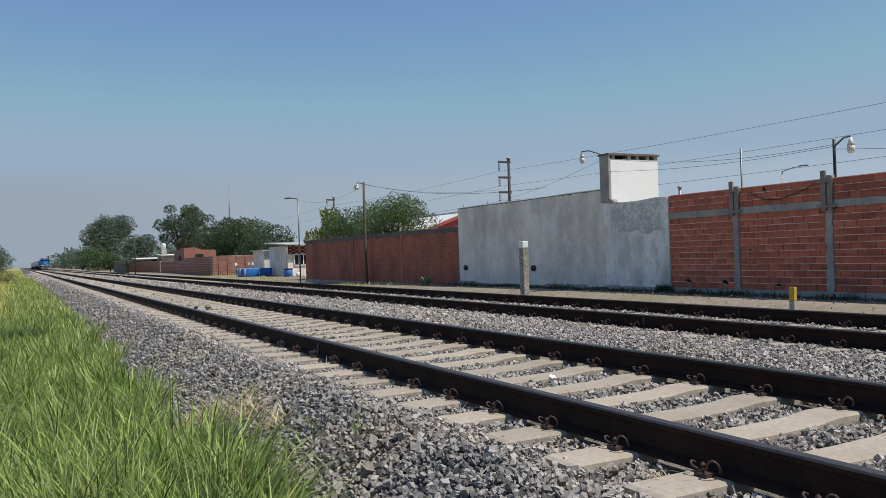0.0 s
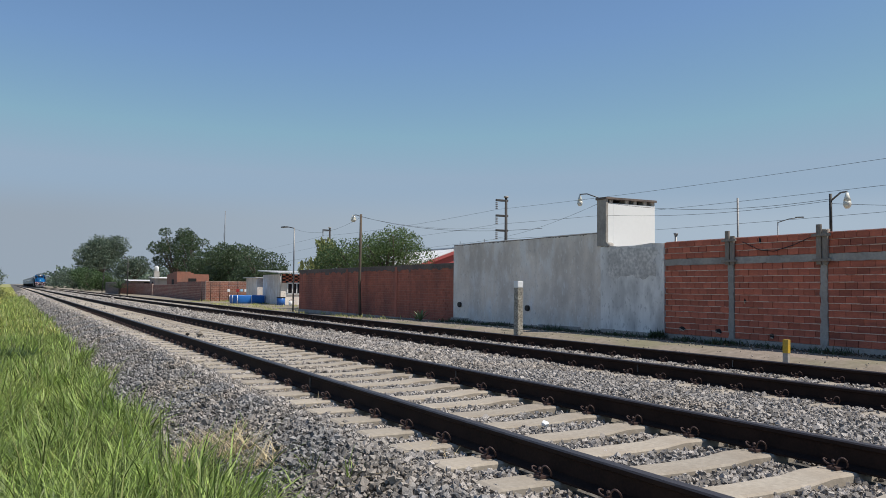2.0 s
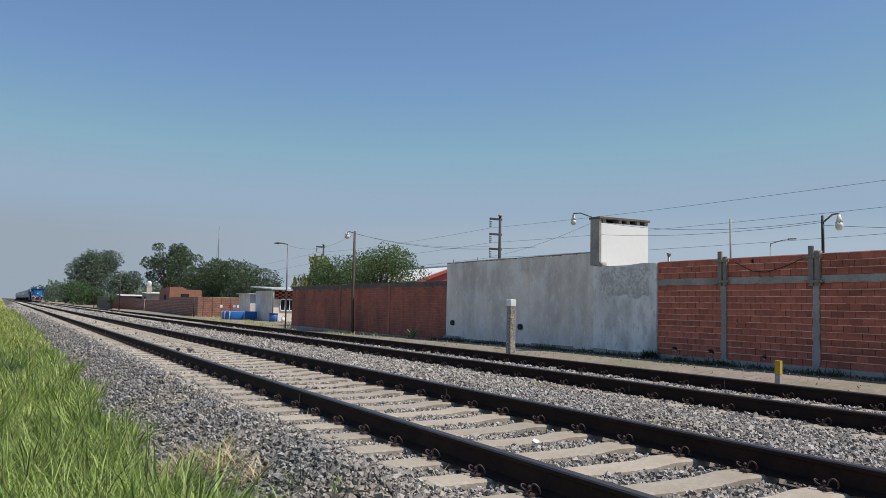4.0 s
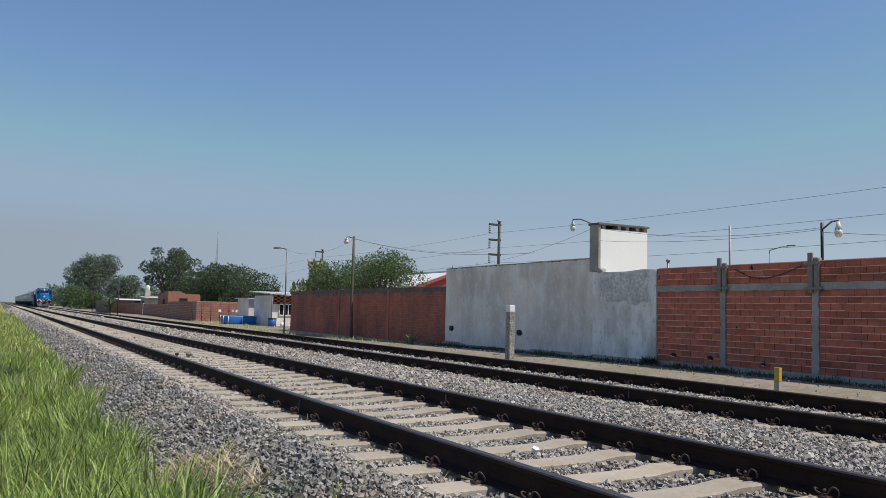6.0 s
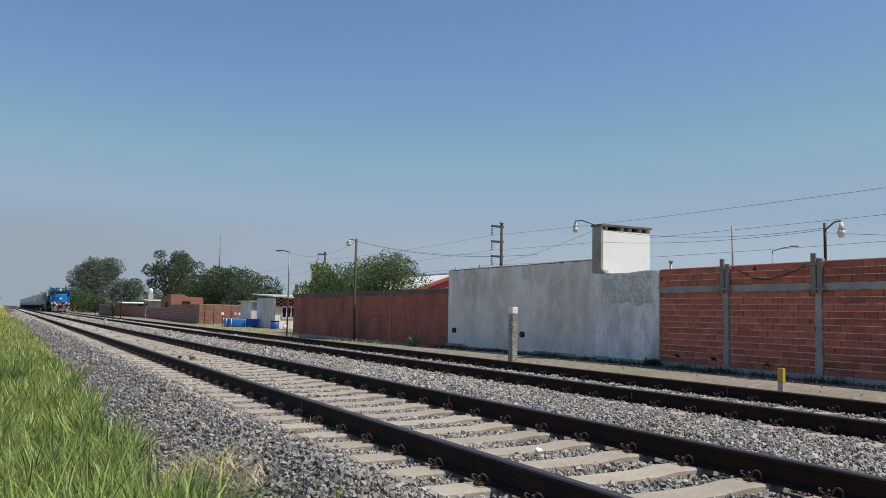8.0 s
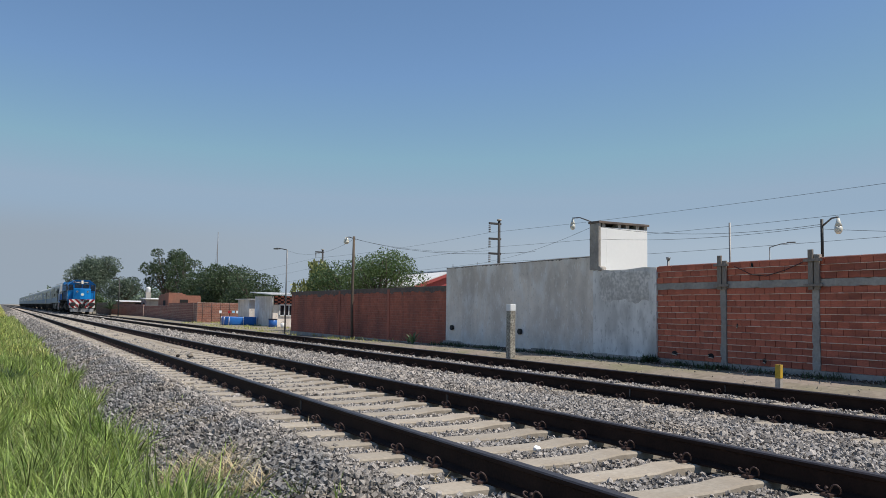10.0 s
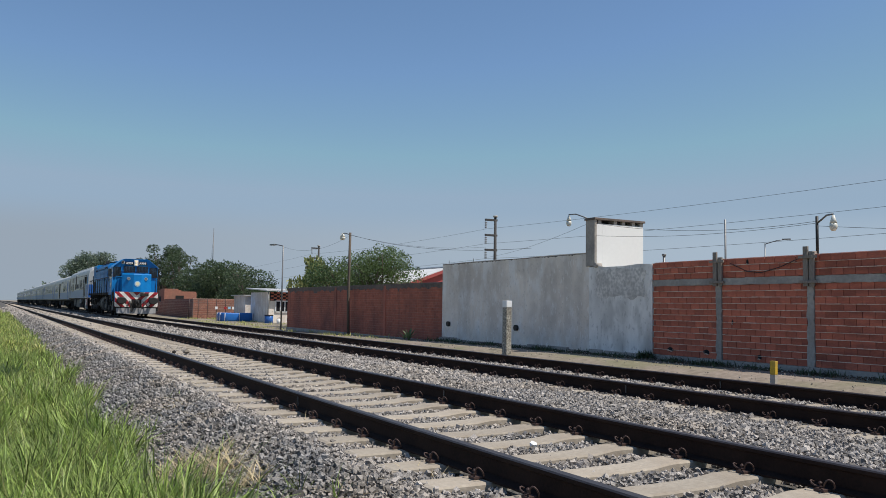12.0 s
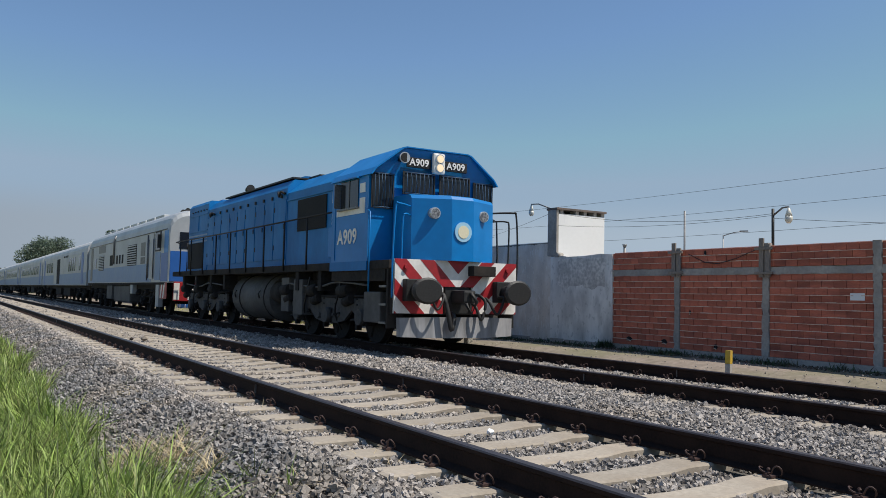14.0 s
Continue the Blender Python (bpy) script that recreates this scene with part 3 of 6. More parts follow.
M_NOSEBLUE = mat("nose_blue", (0.03, 0.13, 0.42), (0.025, 0.11, 0.36), 0.4, fine=5, coarse=0.8, bump=0.02)
M_ROOF = mat("coach_roof", (0.62, 0.63, 0.63), (0.50, 0.51, 0.52), 0.6, fine=6, coarse=0.7, stain=(0.34, 0.34, 0.34), amount=0.5, bump=0.05)
M_CREAM = mat("badge_cream", (0.80, 0.74, 0.55), (0.74, 0.67, 0.46), 0.4, bump=0)
M_SKY = mat("badge_pale_blue", (0.36, 0.62, 0.80), (0.33, 0.58, 0.77), 0.4, bump=0)
M_LAMP = glow("headlight_glow", (0.95, 0.74, 0.48), 0.45)
M_CHROME = mat("lamp_rim", (0.60, 0.61, 0.62), (0.50, 0.51, 0.52), 0.3, 0.6, bump=0)
M_LENS = mat("clear_lamp_lens", (0.36, 0.37, 0.38), (0.12, 0.12, 0.13), 0.1, 0.3, fine=30, bump=0, contrast=0.1)


def mirror_x(fn):
    for s in (-1, 1):
        fn(s)


def clip_poly(poly, lo, hi, axis):
    """Cuts a polygon of (x, z) to lo..hi along an axis."""
    for sign, lim in ((1, lo), (-1, hi)):
        out = []
        for a, b in zip(poly, poly[1:] + poly[:1]):
            da, db = sign * (a[axis] - lim), sign * (b[axis] - lim)
            if da >= 0:
                out.append(a)
            if da * db < 0:
                t = da / (da - db)
                out.append(tuple(a[i] + t * (b[i] - a[i]) for i in (0, 1)))
        poly = out
        if len(poly) < 3:
            return []
    return poly


def curve_points(pts, n=6):
    """Smooth points through the given ones."""
    P = [Vector(p) for p in pts]
    P = [P[0]] + P + [P[-1]]
    out = []
    for a, b, c, d in zip(P, P[1:], P[2:], P[3:]):
        for k in range(n):
            t = k / n
            out.append(0.5 * (2 * b + (c - a) * t + (2 * a - 5 * b + 4 * c - d) * t * t + (3 * b - a - 3 * c + d) * t ** 3))
    return out + [P[-1]]


def lettering(name, text, size, material, parent, m, label=""):
    cu = bpy.data.curves.new(name, "FONT")
    cu.body, cu.size, cu.extrude, cu.align_x, cu.align_y = text, size, 0.003, "CENTER", "CENTER"
    cu.offset, cu.space_character = size * 0.022, 1.06
    tmp = bpy.data.objects.new(name, cu)
    me = bpy.data.meshes.new_from_object(tmp)
    bpy.data.objects.remove(tmp)
    me.materials.append(material)
    ob = new(name, me)
    ob.parent = parent
    ob.matrix_basis = m
    if label:
        ob["label"] = label
    return ob


def wheelset(parent, y, r=0.5):
    bm = bmesh.new()
    for s in (-1, 1):
        tube(bm, [(s * 0.82, 0, 0), (s * 0.93, 0, 0)], r, 24, smooth=False)
        tube(bm, [(s * 0.79, 0, 0), (s * 0.82, 0, 0)], r + 0.03, 24, smooth=False)
        tube(bm, [(s * 0.93, 0, 0), (s * 0.99, 0, 0)], 0.13, 10, smooth=False)
        for k in range(4):
            a = k * math.pi / 2
            tube(bm, [(s * 0.935, 0.1 * math.cos(a), 0.1 * math.sin(a)), (s * 0.935, 0.42 * math.cos(a), 0.42 * math.sin(a))], 0.03, 5)
    tube(bm, [(-0.85, 0, 0), (0.85, 0, 0)], 0.09, 10)
    w = part("wheelset", bm, M_UNDER, parent, "grimy steel wheelset")
    w.location = (0, y, r)
    return w


def bogie(parent, yc, axles, half, r=0.5):
    """Side frames, springs, boxes and rods round the axles; the wheelsets are parts of their own."""
    bm = bmesh.new()
    for s in (-1, 1):
        x0, x1 = sorted((s * 1.02, s * 1.14))
        box(bm, x0, x1, yc - half, yc + half, 0.62, 0.80, 0.015)
        for k, y in enumerate(axles):
            x0, x1 = sorted((s * 1.0, s * 1.22))
            box(bm, x0, x1, y - 0.17, y + 0.17, 0.33, 0.66, 0.03)
            tube(bm, [(s * 1.2, y, r), (s * 1.27, y, r)], 0.13, 12)
            for d in (-0.30, 0.30):
                tube(bm, [(s * 1.12, y + d, 0.45), (s * 1.12, y + d, 0.92)], 0.085, 10)
                for q in range(4):
                    tube(bm, [(s * 1.12, y + d, 0.50 + q * 0.11), (s * 1.12, y + d, 0.53 + q * 0.11)], 0.105, 10)
            tube(bm, [(s * 1.24, y + 0.45, 0.86), (s * 1.24, y + 0.80, 0.78)], 0.10, 10)
            tube(bm, [(s * 1.2, y - 0.55, 0.55), (s * 1.2, y + 0.6, 0.42)], 0.025, 6)
            x0, x1 = sorted((s * 0.99, s * 1.10))
            box(bm, x0, x1, y + 0.50, y + 0.60, 0.22, 0.72, 0.01)
        tube(bm, [(s * 1.18, yc - half, 0.92), (s * 1.2, yc, 0.88), (s * 1.18, yc + half, 0.93)], 0.03, 6)
    box(bm, -1.0, 1.0, yc - half * 0.8, yc + half * 0.8, 0.45, 0.95)
    return part("bogie_frame", bm, M_UNDER, parent, "grimy dark bogie with springs and brake gear")


def buffer(parent, x, y, z):
    b = part("buffer", tubed([(x, y + 0.52, z), (x, y + 0.14, z)], 0.13, 16), M_BLACKIRON, parent, "black sprung buffer")
    bm = bmesh.new()
    loft(bm, [[(x + rx * math.cos(k * math.pi / 12), y + d, z + rz * math.sin(k * math.pi / 12)) for k in range(24)] for d, rx, rz in ((0.14, 0.2, 0.17), (0.10, 0.29, 0.225), (0.03, 0.30, 0.235), (0.0, 0.26, 0.2))], smooth=False)
    part("buffer_head", bm, M_BLACKIRON, b)
    return b


def grille_window(parent, x0, x1, y, z0, z1, bars=7, yaw=0.0):
    """Barred cab window set in the front of the cab."""
    bm = boxed(-(x1 - x0) / 2, (x1 - x0) / 2, -0.012, 0.01, -(z1 - z0) / 2, (z1 - z0) / 2, 0.02)
    w = part("cab_window", bm, M_GLASS, parent, "dark window behind bars")
    w.matrix_basis = pose((x0 + x1) / 2, y, (z0 + z1) / 2, 0, 0, yaw)
    wd, h = x1 - x0, z1 - z0
    for k in range(bars):
        u = -wd / 2 + wd * (k + 0.5) / bars
        part("window_bar", tubed([(u - 0.01, -0.05, -h / 2 - 0.01), (u + 0.012 * (k % 3), -0.06, 0), (u - 0.005, -0.05, h / 2 + 0.01)], 0.0055, 5), M_GRILLE, w)
    for v in (-h / 2 - 0.01, h / 2 + 0.01):
        part("bar_rail", tubed([(-wd / 2, -0.05, v), (wd / 2, -0.05, v)], 0.008, 5), M_GRILLE, w)
    bm = bmesh.new()
    for v in (-h / 2 - 0.03, h / 2):
        box(bm, -wd / 2 - 0.03, wd / 2 + 0.03, -0.022, 0.0, v, v + 0.03)
    for u in (-wd / 2 - 0.03, wd / 2):
        box(bm, u, u + 0.03, -0.022, 0.0, -h / 2, h / 2)
    part("window_seal", bm, M_BLACKIRON, w)
    return w


def hood_profile(w, z0, ze, zt, wt):
    return [(-w, z0), (w, z0), (w, ze), (wt, zt), (-wt, zt), (-w, ze)]


def lead_locomotive():
    lo = empty("diesel_locomotive", "blue diesel locomotive with red and white chevron front, headlights lit", "locomotive")
    # frame and footplate
    bm = bmesh.new()
    box(bm, -1.40, 1.40, 0.72, 17.1, 1.42, 1.58, 0.01)
    box(bm, -0.75, 0.75, 0.9, 16.2, 0.95, 1.43)
    box(bm, -1.38, 1.38, 0.9, 3.3, 1.20, 1.43)
    for y in (3.9, 5.2, 10.9, 12.3, 14.0, 15.6):
        box(bm, -1.36, -1.0, y, y + 0.18, 1.0, 1.45)
        box(bm, 1.0, 1.36, y, y + 0.18, 1.0, 1.45)
    part("underframe", bm, M_UNDER, lo, "dark grimy underframe")
    # long hood
    bm = bmesh.new()
    prism(bm, hood_profile(1.16, 1.581, 3.36, 3.72, 0.72), 3.25, 6.6)
    prism(bm, hood_profile(1.16, 1.581, 3.50, 3.72, 0.98), 6.601, 13.6)
    prism(bm, hood_profile(1.17, 1.581, 3.72, 3.82, 1.08), 13.601, 15.95)
    prism(bm, hood_profile(0.80, 3.6, 3.80, 3.88, 0.60), 6.9, 10.4)
    hood = part("long_hood", bm, M_BLUEDK, lo, "dull blue engine hood with door panels")
    y = 6.65
    for k in range(9):
        w = 0.68 if k % 3 else 0.82
        part("hood_door", boxed(-1.182, -1.161, y, y + w, 1.75, 3.22, 0.006), M_BLUEDK, hood)
        for z in (2.0, 2.95):
            part("hinge", boxed(-1.195, -1.183, y + w - 0.06, y + w - 0.02, z, z + 0.12), M_BLACKIRON, hood)
        part("latch", boxed(-1.20, -1.183, y + 0.06, y + 0.1, 2.5, 2.62), M_BLACKIRON, hood)
        y += w + 0.05
    part("intake_grille", boxed(-1.185, -1.161, 4.15, 5.85, 2.38, 3.12, 0.006), M_DARK, hood, "black intake mesh")
    part("radiator_grille", boxed(-1.20, -1.176, 14.1, 15.9, 1.66, 2.50, 0.006), M_DARK, hood, "black radiator mesh")
    for z in (2.52, 2.62, 2.72):
        part("pale_stripe", boxed(-1.182, -1.171, 13.62, 15.9, z, z + 0.05), M_COACHBLUE, hood)
    part("white_patch", boxed(-1.172, -1.161, 3.5, 3.85, 2.88, 3.12), M_OFFWHITE, hood)
    part("white_patch", boxed(-1.172, -1.161, 3.5, 3.85, 2.42, 2.66), M_OFFWHITE, hood)
    # seams, lifting eyes and small fittings of the hood
    for y in (6.6, 13.6):
        part("panel_seam", boxed(-1.176, -1.161, y - 0.02, y + 0.02, 1.62, 3.5), M_BLUEDK, hood)
    part("hood_ledge", boxed(-1.19, -1.161, 3.3, 6.55, 3.16, 3.20), M_BLUEDK, hood)
    part("inspection_door", boxed(-1.180, -1.161, 3.5, 4.0, 1.72, 2.36, 0.006), M_BLUE, hood)
    part("radiator_frame", boxed(-1.188, -1.171, 13.64, 15.9, 2.86, 2.90), M_BLUEDK, hood)
    part("radiator_frame", boxed(-1.188, -1.171, 13.64, 15.9, 3.40, 3.44), M_BLUEDK, hood)
    part("radiator_frame", boxed(-1.188, -1.171, 14.7, 14.74, 2.9, 3.40), M_BLUEDK, hood)
    for y, z in ((6.9, 3.36), (13.0, 3.3)):
        part("lifting_eye", tubed(curve_points([(-1.17, y - 0.16, z), (-1.26, y - 0.08, z + 0.05), (-1.27, y, z - 0.06), (-1.26, y + 0.08, z + 0.05), (-1.17, y + 0.16, z)], 3), 0.03, 6), M_BLACKIRON, hood)
    for k in range(9):
        part("hood_catch", boxed(-1.195, -1.161, 6.95 + k * 0.66, 7.03 + k * 0.66, 3.28, 3.36), M_BLACKIRON, hood)
    for k in range(6):
        part("radiator_catch", boxed(-1.20, -1.171, 13.75 + k * 0.34, 13.81 + k * 0.34, 3.52, 3.56), M_BLACKIRON, hood)
    part("roof_walkway", boxed(-1.0, -0.55, 6.7, 12.4, 3.76, 3.80), M_BLACKIRON, hood, "dark roof walkway edge")
    part("roof_hatch", boxed(-0.5, 0.5, 6.2, 7.0, 3.72, 3.86, 0.02), M_BLACKIRON, hood)
    for y0, y1, z in ((10.6, 12.4, 3.72), (13.8, 15.7, 3.78)):
        bm = boxed(-0.7, 0.7, y0, y1, z - 0.02, z + 0.10, 0.02)
        for k in range(int((y1 - y0) / 0.2)):
            box(bm, -0.66, 0.66, y0 + 0.08 + k * 0.2, y0 + 0.13 + k * 0.2, z + 0.1, z + 0.13)
        part("roof_fan_housing", bm, M_BLUEDK, hood)
    part("exhaust_stack", tubed([(0.0, 9.7, 3.72), (0.0, 9.7, 3.98)], 0.16, 14), M_BLACKIRON, hood)
    part("horn", tubed([(-0.75, 11.1, 3.93), (-0.75, 10.75, 3.93)], 0.06, 10, r1=0.13), M_BLACKIRON, hood, "black air horn")
    part("horn_foot", tubed([(-0.75, 11.0, 3.72), (-0.75, 11.0, 3.92)], 0.05, 8), M_BLACKIRON, hood)
    # cab
    bm = bmesh.new()
    ring = [(-1.42, 1.581), (1.42, 1.581), (1.42, 3.22), (1.34, 3.33), (0.78, 3.76), (0.70, 3.79), (-0.70, 3.79), (-0.78, 3.76), (-1.34, 3.33), (-1.42, 3.22)]
    front = [(x, 1.58 if abs(x) > 1 else 1.47, z) for x, z in ring]
    loft(bm, [front, [(x, 3.27, z) for x, z in ring]])
    cab = part("cab", bm, M_BLUE, lo, "bright blue driver's cab")
    part("cab_roof_lip", prism(bmesh.new(), [(-1.46, 3.215), (-1.36, 3.355), (-0.79, 3.79), (-0.70, 3.815), (0.70, 3.815), (0.79, 3.79), (1.36, 3.355), (1.46, 3.215), (1.425, 3.215), (1.34, 3.335), (0.775, 3.765), (0.70, 3.793), (-0.70, 3.793), (-0.775, 3.765), (-1.34, 3.335), (-1.425, 3.215)], 1.42, 3.32), M_BLUE, cab)
    grille_window(lo, -0.74, -0.08, 1.455, 2.92, 3.30)
    grille_window(lo, 0.08, 0.74, 1.455, 2.92, 3.30)
    grille_window(lo, -1.36, -0.94, 1.545, 2.62, 3.24, 6)
    grille_window(lo, 0.94, 1.36, 1.545, 2.62, 3.24, 6)
    for x in (-0.42, 0.42):
        nb = part("number_board", boxed(x - 0.27, x + 0.27, 1.438, 1.468, 3.42, 3.62, 0.012), M_DARK, lo, "black number board")
        lettering("board_number", "A909", 0.19, M_OFFWHITE, nb, pose(x, 1.432, 3.52, 90, 0, 0), "white characters")
    hb = part("headlight_box", boxed(-0.135, 0.135, 1.36, 1.468, 3.33, 3.75, 0.05), M_OFFWHITE, lo, "white headlight housing")
    for z in (3.45, 3.63):
        part("lamp_rim", tubed([(0, 1.335, z), (0, 1.362, z)], 0.095, 20), M_CHROME, hb)
        part("headlight", tubed([(0, 1.328, z), (0, 1.337, z)], 0.075, 20), M_LAMP, hb, "lit headlight lens")
    part("horn", tubed([(-0.80, 1.52, 3.56), (-0.84, 1.25, 3.56)], 0.045, 12, r1=0.105), M_BLACKIRON, cab, "black trumpet horn")
    part("horn_rim", tubed([(-0.84, 1.262, 3.56), (-0.842, 1.245, 3.56)], 0.108, 16), M_CHROME, cab, "pale horn rim")
    part("horn_mouth", tubed([(-0.842, 1.245, 3.56), (-0.842, 1.240, 3.56)], 0.088, 16), M_DARK, cab)
    part("vent_cap", tubed([(0.15, 1.9, 3.8), (0.15, 1.9, 3.9)], 0.08, 12), M_BLACKIRON, cab)
    # cab side
    def side(s):
        x = s * 1.42
        a, b = sorted((x, x + s * 0.012))
        part("white_band", boxed(a, b, 1.72, 3.02, 2.50, 2.62), M_OFFWHITE, cab)
        part("white_patch", boxed(a, b, 1.72, 1.95, 2.90, 3.08), M_OFFWHITE, cab)
        part("white_patch", boxed(a, b, 1.72, 1.95, 2.62, 2.80), M_OFFWHITE, cab)
        w = part("side_window", boxed(*sorted((x + s * 0.004, x + s * 0.018)), 2.02, 2.82, 2.64, 3.18, 0.004), M_GLASS, lo, "dark sliding side window")
        part("window_frame", boxed(*sorted((x + s * 0.002, x + s * 0.03)), 2.40, 2.44, 2.64, 3.18), M_STEEL, w)
        part("armrest", boxed(*sorted((x, x + s * 0.07)), 1.95, 2.9, 2.60, 2.635), M_STEEL, w)
        part("sun_visor", boxed(*sorted((x, x + s * 0.09)), 1.95, 2.9, 3.19, 3.215), M_BLUE, w)
        part("wind_deflector", boxed(*sorted((x, x + s * 0.14)), 2.86, 2.875, 2.66, 3.15), M_STEEL, w)
        part("side_door_line", boxed(a, b, 3.08, 3.10, 1.62, 3.1), M_BLUEDK, cab)
        lettering("side_number", "A909", 0.40, M_OFFWHITE, cab, pose(x + s * 0.008, 2.50, 2.06, 90, 0, s * 90), "white painted characters")
        part("sill", boxed(*sorted((x - s * 0.02, x + s * 0.01)), 1.6, 3.3, 1.40, 1.58), M_BLUEDK, cab)
    mirror_x(side)
    # nose
    bm = bmesh.new()
    def nose_ring(z, k):
        return [(-0.93, 1.50, z), (-0.91, 0.80 + k, z), (-0.24, 0.46 + k, z), (0.24, 0.46 + k, z), (0.91, 0.80 + k, z), (0.93, 1.50, z)]
    loft(bm, [nose_ring(1.60, 0), nose_ring(2.74, 0.02), nose_ring(2.80, 0.07), nose_ring(2.82, 0.14)])
    nose = part("short_nose", bm, M_BLUE, lo, "bright blue pointed short nose")
    part("badge", tubed([(0, 0.475, 2.14), (0, 0.445, 2.14)], 0.185, 28), M_SKY, nose, "pale blue round badge")
    part("badge_centre", tubed([(0, 0.445, 2.14), (0, 0.438, 2.14)], 0.12, 24), M_CREAM, nose, "cream disc")
    for s in (-1, 1):
        part("marker_rim", tubed([(s * 0.54, 0.70, 2.47), (s * 0.54, 0.565, 2.47)], 0.105, 20), M_CHROME, nose, "white marker lamp rim")
        part("marker_lamp", tubed([(s * 0.54, 0.58, 2.47), (s * 0.54, 0.555, 2.47)], 0.085, 20), M_LENS, nose, "marker lamp lens")
    # chevron panel
    y0, z0, z1 = 0.60, 0.62, 1.60
    bm = bmesh.new()
    box(bm, -1.34, -0.32, y0, y0 + 0.05, z0, z1)
    box(bm, 0.32, 1.34, y0, y0 + 0.05, z0, z1)
    box(bm, -0.32, 0.32, y0, y0 + 0.05, 1.12, z1)
    panel = part("front_panel", bm, M_OFFWHITE, lo, "white panel with red chevron stripes")
    for s in (-1, 1):
        for k in range(-4, 8):
            c = k * 0.58
            poly = [(0.0, c), (0.0, c + 0.29), (1.34, c + 1.34 + 0.29), (1.34, c + 1.34)]
            poly = [(x, z + 0.2) for x, z in poly]
            for xa, xb, za in ((0.0, 0.32, 1.12), (0.32, 1.34, z0)):
                q = clip_poly(clip_poly(poly, xa, xb, 0), za, z1, 1)
                if len(q) > 2:
                    bm = bmesh.new()
                    loft(bm, [[(s * x, y0 - 0.004, z) for x, z in q], [(s * x, y0 + 0.01, z) for x, z in q]])
                    part("red_stripe", bm, M_RED, panel)
    # pilot, coupler, hoses
    bm = bmesh.new()
    loft(bm, [[(-1.22, 0.70, 0.2), (-1.22, 0.56, 0.2), (-0.6, 0.44, 0.18), (0.6, 0.44, 0.18), (1.22, 0.56, 0.2), (1.22, 0.70, 0.2)], [(-1.24, 0.70, 0.54), (-1.24, 0.58, 0.54), (-0.6, 0.48, 0.56), (0.6, 0.48, 0.56), (1.24, 0.58, 0.54), (1.24, 0.70, 0.54)]])
    part("plough", bm, M_PLOUGH, lo, "scraped grey plough plate")
    part("headstock", boxed(-1.36, 1.36, 0.66, 0.8, 0.6, 1.45), M_UNDER, lo)
    buffer(lo, -0.98, 0.0, 1.03)
    buffer(lo, 0.98, 0.0, 1.03)
    bm = bmesh.new()
    box(bm, -0.26, 0.26, 0.62, 0.72, 0.62, 1.14, 0.01)
    box(bm, -0.13, 0.13, 0.18, 0.66, 0.82, 1.06, 0.04)
    tube(bm, [(0.0, 0.16, 1.02), (0.1, 0.10, 0.85), (0.0, 0.12, 0.62), (-0.1, 0.16, 0.82)], 0.035, 8)
    part("coupler", bm, M_BLACKIRON, lo, "black coupler and hook")
    for x0, x1, low, r in ((-0.40, -0.22, 0.34, 0.045), (0.42, 0.26, 0.52, 0.03), (-0.80, -0.45, 0.70, 0.024), (0.84, 0.56, 0.62, 0.028)):
        pts = curve_points([(x0, 0.62, 0.98), (x0 - 0.02, 0.42, 0.95), (x0 + 0.03, 0.33, low + 0.3), ((x0 + x1) / 2, 0.30, low), (x1, 0.36, low + 0.22), (x1, 0.5, low + 0.3)])
        part("brake_hose", tubed(pts, r, 8), M_BLACKIRON, lo, "black rubber brake hose")
    part("step_box", boxed(0.22, 0.72, 0.40, 0.6, 1.33, 1.52, 0.01), M_UNDER, lo)
    # handrails
    for s in (-1, 1):
        part("front_handrail", tubed(curve_points([(s * 1.36, 0.66, 0.9), (s * 1.38, 0.62, 1.7), (s * 1.34, 0.62, 2.52), (s * 1.25, 0.65, 2.60), (s * 0.84, 0.9, 2.58)]), 0.018, 8), M_BLACKIRON if s > 0 else M_BLUE, lo)
        part("grab_rail", tubed(curve_points([(s * 1.18, 0.66, 1.5), (s * 1.18, 0.64, 2.3), (s * 1.12, 0.66, 2.42), (s * 0.92, 0.85, 2.42)]), 0.016, 8), M_BLACKIRON if s > 0 else M_BLUE, lo)
        part("panel_lamp", tubed([(s * 1.12, 0.60, 1.46), (s * 1.12, 0.55, 1.46)], 0.045, 12), M_RED, lo, "small red tail lamp")
        part("buffer_housing", boxed(s * 0.98 - 0.2, s * 0.98 + 0.2, 0.44, 0.6, 0.84, 1.24, 0.02), M_BLACKIRON, lo)
        part("corner_handrail", tubed([(s * 1.44, 1.45, 1.0), (s * 1.46, 1.42, 1.8), (s * 1.45, 1.45, 2.5), (s * 1.42, 1.6, 2.56)], 0.018, 8), M_BLACKIRON if s > 0 else M_BLUE, lo)
        part("side_handrail", tubed([(s * 1.43, 3.3, 2.62), (s * 1.43, 9.0, 2.60), (s * 1.43, 16.6, 2.60), (s * 1.2, 17.0, 2.58)], 0.02, 8), M_BLACKIRON, lo)
        y = 4.6
        while y < 16:
            part("stanchion", tubed([(s * 1.43, y, 1.45), (s * 1.43, y, 2.61)], 0.022, 8), M_BLACKIRON, lo)
            y += 1.42
        st = part("steps", boxed(*sorted((s * 1.06, s * 1.4)), 0.74, 0.80, 0.35, 1.45), M_UNDER, lo, "dark cab steps")
        for z in (0.42, 0.75, 1.08):
            part("tread", boxed(*sorted((s * 1.06, s * 1.42)), 0.79, 1.05, z, z + 0.04), M_STEEL, st)
